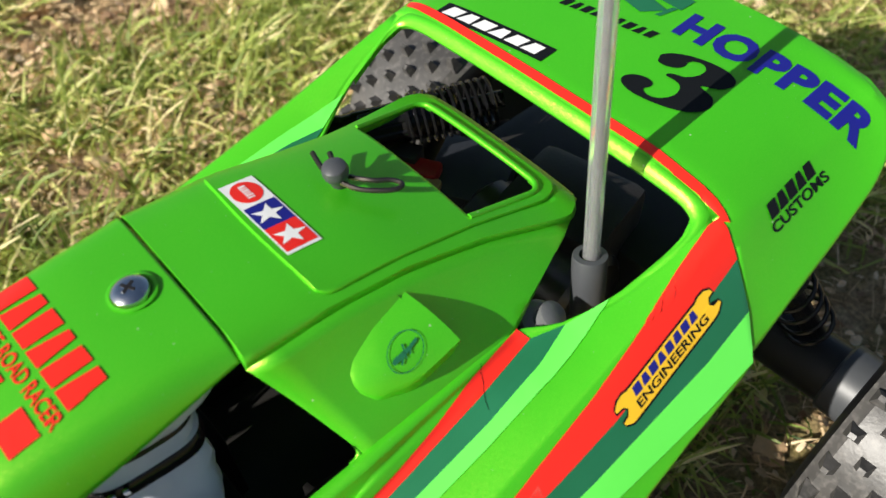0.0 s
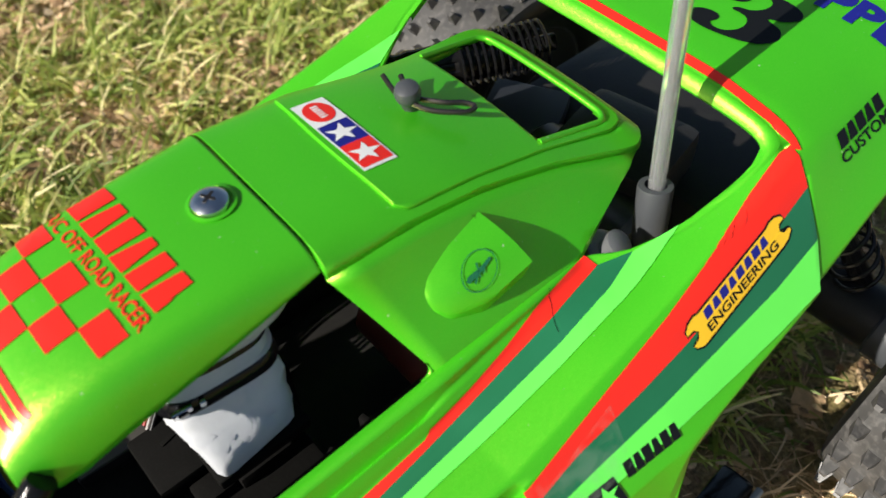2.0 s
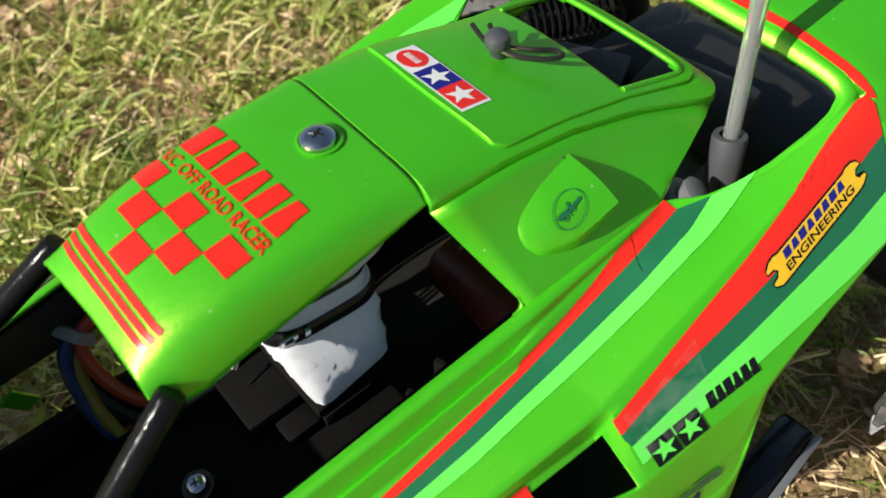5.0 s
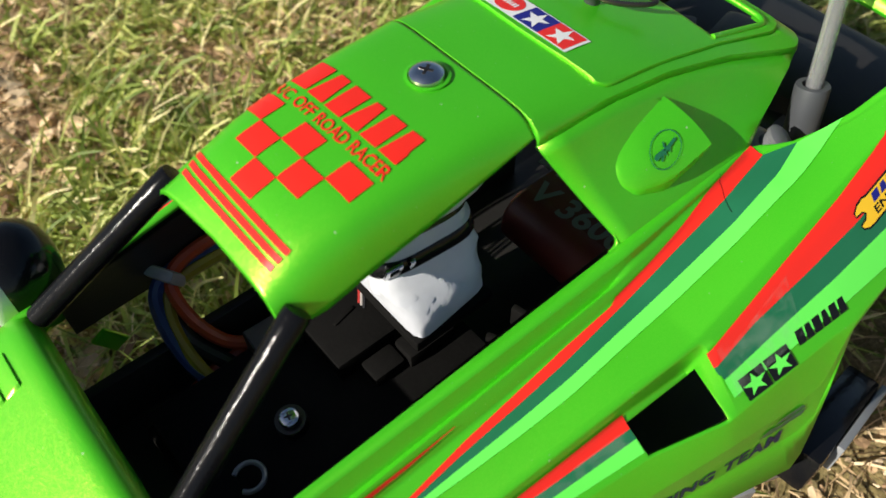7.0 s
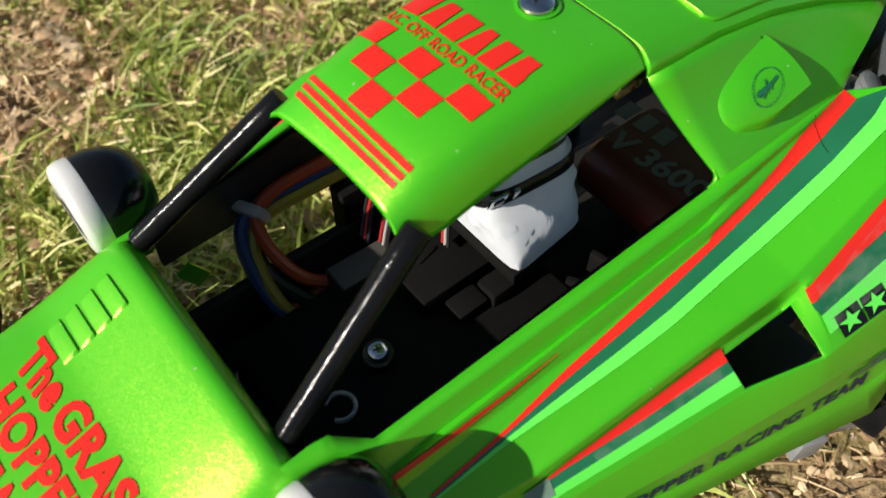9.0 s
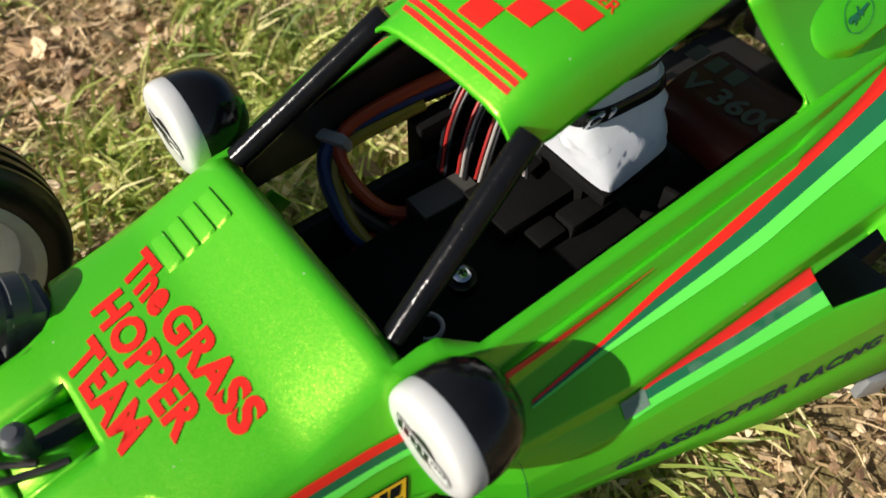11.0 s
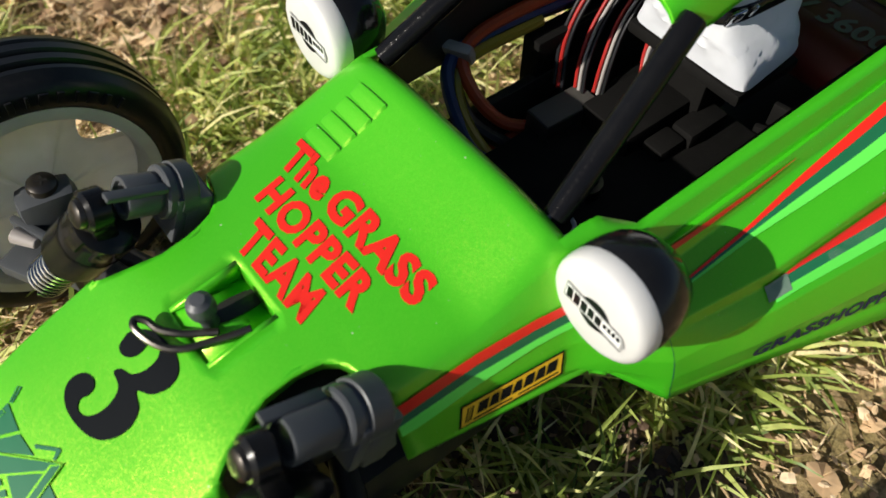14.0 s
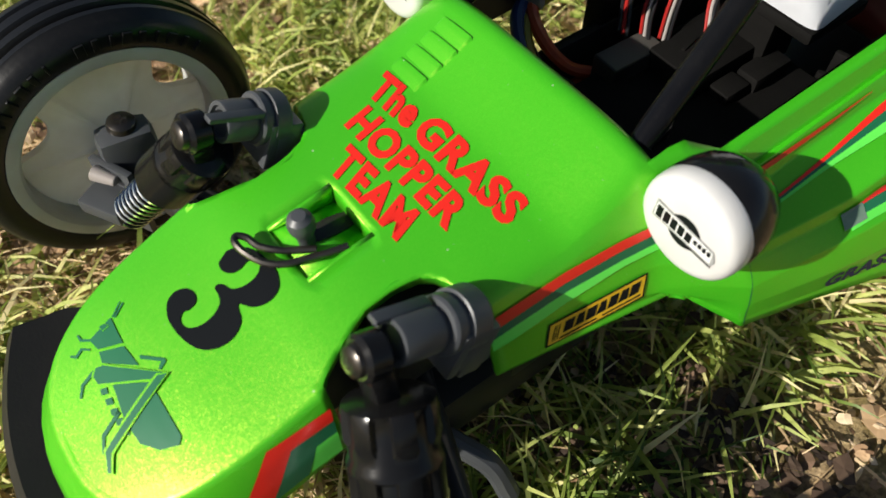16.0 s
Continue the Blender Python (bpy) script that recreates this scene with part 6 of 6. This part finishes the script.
def blade_material(name, stops, rough=.55, translucent=.35):
    """Colour by the random number of each island of the mesh, dulled by a broad noise."""
    m = bpy.data.materials.new(name)
    m.use_nodes = True
    n, l = m.node_tree.nodes, m.node_tree.links
    p = n["Principled BSDF"]
    p.inputs["Roughness"].default_value = rough
    p.inputs["Specular IOR Level"].default_value = .35
    geo = n.new("ShaderNodeNewGeometry")
    ramp = n.new("ShaderNodeValToRGB")
    e = ramp.color_ramp.elements
    for k, (pos, col) in enumerate(stops):
        q = e[k] if k < 2 else e.new(pos)
        q.position, q.color = pos, (*col, 1)
    l.new(geo.outputs["Random Per Island"], ramp.inputs["Fac"])
    t = n.new("ShaderNodeTexNoise")
    t.inputs["Scale"].default_value = 350
    l.new(geo.outputs["Position"], t.inputs["Vector"])
    r = n.new("ShaderNodeMapRange")
    r.inputs["To Min"].default_value, r.inputs["To Max"].default_value = 1.0, 2.1
    l.new(t.outputs["Fac"], r.inputs["Value"])
    mul = n.new("ShaderNodeVectorMath")
    mul.operation = "MULTIPLY"
    l.new(ramp.outputs[0], mul.inputs[0])
    l.new(r.outputs[0], mul.inputs[1])
    l.new(mul.outputs[0], p.inputs["Base Color"])
    tr = n.new("ShaderNodeBsdfTranslucent")
    l.new(mul.outputs[0], tr.inputs["Color"])
    ms = n.new("ShaderNodeMixShader")
    ms.inputs[0].default_value = translucent
    l.new(p.outputs[0], ms.inputs[1])
    l.new(tr.outputs[0], ms.inputs[2])
    l.new(ms.outputs[0], n["Material Output"].inputs["Surface"])
    return m


SOIL = soil_material()
GRASS = blade_material("grass_blades", [(0.0, (.12, .17, .035)), (1.0, (.72, .61, .36)), (.3, (.25, .31, .065)), (.62, (.41, .45, .13)), (.85, (.58, .53, .24))], .5, .45)
# greener blades, also darkened in colour for the shade on the near side
SHADE_GREEN_GRASS = blade_material("shade_darkened_green_blades", [(0.0, (.035, .065, .012)), (1.0, (.38, .35, .13)), (.4, (.08, .13, .02)), (.75, (.18, .25, .05))], .42, .4)
# near-black flakes that put the shade between the blades into colour
SHADE_FLAKES = blade_material("shade_dark_flakes", [(0.0, (.018, .012, .009)), (1.0, (.13, .08, .05)), (.6, (.045, .029, .019))], .8, .05)
STRAW = blade_material("dry_straw", [(0.0, (.18, .12, .06)), (1.0, (.70, .54, .33)), (.5, (.40, .28, .15))], .7, .2)
LEAF = blade_material("dead_leaves", [(0.0, (.14, .08, .045)), (1.0, (.64, .50, .33)), (.35, (.34, .22, .12)), (.7, (.52, .38, .22))], .7, .15)


def spaced(limit, fine, near):
    """Positions, close together near the middle and ever wider towards the horizon."""
    out, x, step = [0.0], 0.0, fine
    while x < limit:
        x += step
        if x > near:
            step *= 1.35
        out.append(x)
    return [-v for v in out[:0:-1]] + out


gx, gy = spaced(400, .008, .36), spaced(400, .008, .36)
me = bpy.data.meshes.new("ground")
verts = [(x - .02, y - .08, ground_height(x, y)) for x in gx for y in gy]
ny = len(gy)
me.from_pydata(verts, [], [(i * ny + j, (i + 1) * ny + j, (i + 1) * ny + j + 1, i * ny + j + 1) for i in range(len(gx) - 1) for j in range(ny - 1)])
me.polygons.foreach_set("use_smooth", [True] * len(me.polygons))
me.materials.append(SOIL)
tagged(new("ground", me), "dry brown soil with leaf litter", "ground", kind="structure")

rng = np.random.default_rng(7)


def cover(x, y):
    """How grassy a spot is, 0 to 1."""
    bare = min(1, max(0, (y - .055) / .02)) * min(1, max(0, 3 - math.hypot(x, y) / .2)) * min(1, max(0, (.078 - x) / .03))      # trodden soil beside the car
    thin = .2 * min(1, max(0, x / .06)) * min(1, max(0, -y / .03))       # browner, leafier ground beyond the nose
    return (1 - .93 * bare) * min(1.0, max(0.0, .46 - thin + 1.5 * noise.noise((x * 13, y * 13, 3.0)) + .8 * noise.noise((x * 32, y * 32, 8.0))))


def blades(name, count, area, length, width, lean, mat, label, grassy, category, lift=0.0):
    """Bent blades scattered over area (x0, x1, y0, y1), in one mesh."""
    V, Fc = [], []
    made = 0
    while made < count:
        x, y = rng.uniform(area[0], area[1]), rng.uniform(area[2], area[3])
        if area is FAR and -.36 < x < .34 and .04 < y < .26:
            continue
        c = cover(x, y)
        if mat is STRAW and y > .02 and rng.random() < (.85 if x > .01 else .55):
            continue
        rim = min(x - area[0], area[1] - x, (y - area[2]), area[3] - y + (.2 if area is FAR_SIDE else 0)) / (.25 * (area[1] - area[0]))
        if rng.random() > (c if grassy > 0 else 1 - .75 * c) * (max(0.0, 1 - math.hypot(x, y) / 1.7) if area is FAR else min(1, .08 + rim * 4)):
            continue
        made += 1
        z = ground_height(x + .02, y + .08) - .001
        a = rng.uniform(0, 2 * math.pi)
        L, W = rng.uniform(*length), rng.uniform(*width)
        le = rng.uniform(*lean)
        d = np.array([math.cos(a), math.sin(a)])
        s = np.array([-d[1], d[0]])
        bend = rng.uniform(.2, 1.0)
        side = rng.uniform(-.35, .35)
        b = len(V)
        px, py, pz, tilt = x, y, z + lift * rng.random(), le
        for k, w in enumerate((1.0, .9, .62, 0.06)):
            for q in (-1, 1):
                V.append((px + s[0] * q * W * w / 2, py + s[1] * q * W * w / 2, pz + (q * W * .2)))
            seg = L / 3
            px += d[0] * seg * math.sin(tilt) + s[0] * seg * side * k * .4
            py += d[1] * seg * math.sin(tilt) + s[1] * seg * side * k * .4
            pz += seg * math.cos(tilt)
            if pz < .0008:
                pz = .0008
            tilt = min(1.75, tilt + bend * .55)
        for k in range(3):
            Fc.append((b + 2 * k, b + 2 * k + 1, b + 2 * k + 3, b + 2 * k + 2))
    me = bpy.data.meshes.new(name)
    me.from_pydata(V, [], Fc)
    me.materials.append(mat)
    me.polygons.foreach_set("use_smooth", [True] * len(me.polygons))
    return tagged(new(name, me), label, category, kind="stuff")


NEAR = (-.42, .34, -.46, .24)
FAR_SIDE = (-.42, .34, -.46, .06)
NEAR_SIDE = (-.34, .34, .045, .24)
FAR = (-1.6, 1.5, -1.9, 1.2)
blades("grass", 30000, FAR_SIDE, (.010, .030), (.0007, .0018), (.4, 1.4), GRASS, "short tangled green and yellowing lawn grass", 1, "grass")
blades("trodden_grass", 1900, NEAR_SIDE, (.006, .020), (.0005, .0012), (.6, 1.5), SHADE_GREEN_GRASS, "sparse trodden grass beside the car", 1, "grass")
blades("tall_grass", 4600, (.05, .34, .02, .24), (.009, .024), (.0006, .0016), (.25, 1.25), SHADE_GREEN_GRASS, "taller tangled grass beside the nose", 1, "grass")
blades("grass_fringe", 36000, FAR, (.010, .028), (.0010, .0022), (.45, 1.4), GRASS, "short lawn grass further off", 1, "grass")
blades("straw", 42000, NEAR, (.005, .017), (.0003, .0008), (.8, 1.55), STRAW, "dry straw and cut grass lying on the soil", -1, "straw", .004)


def leaf_litter(name, count, area, size, mat, label):
    V, Fc = [], []
    for _ in range(count):
        x, y = rng.uniform(area[0], area[1]), rng.uniform(area[2], area[3])
        if rng.random() < .6 * cover(x, y) or (mat is LEAF and size[1] < .006 and x > .04 and y > .02 and rng.random() < .7):
            continue
        z = ground_height(x + .02, y + .08) + rng.uniform(.001, .005)
        a = rng.uniform(0, 2 * math.pi)
        L = rng.uniform(*size)
        m = Matrix.Translation((x, y, z)) @ Euler((rng.normal(0, .35), rng.normal(0, .35), a)).to_matrix().to_4x4()
        n = 9
        b = len(V)
        V.append(tuple(m @ Vector((0, 0, L * .06))))
        wob = rng.uniform(.75, 1.15, n)
        asp = rng.uniform(.45, .85)
        for k in range(n):
            g = 2 * math.pi * k / n
            V.append(tuple(m @ Vector((L * .5 * math.cos(g) * wob[k], L * .5 * asp * math.sin(g) * wob[k], L * rng.uniform(-.06, .10)))))
        for k in range(n):
            Fc.append((b, b + 1 + k, b + 1 + (k + 1) % n))
    me = bpy.data.meshes.new(name)
    me.from_pydata(V, [], Fc)
    me.materials.append(mat)
    return tagged(new(name, me), label, "leaves", kind="stuff")


leaf_litter("dead_leaves", 3900, (-.42, .34, -.46, -.05), (.004, .012), LEAF, "curled reddish brown dead leaves")
leaf_litter("scattered_leaves", 110, (-.3, .34, .05, .24), (.004, .010), LEAF, "a few curled brown leaves beside the car")
# dark flakes strewn to darken the shaded ground beside the nose
leaf_litter("shade_flakes", 4800, (.04, .34, .02, .24), (.003, .008), SHADE_FLAKES, "dark flakes that put shade on the ground beside the nose")
leaf_litter("leaf_crumbs", 24000, NEAR, (.0015, .0045), LEAF, "crumbled leaf litter on the soil")
leaf_litter("leaves_further_off", 6500, FAR, (.006, .018), LEAF, "curled dead leaves further off")
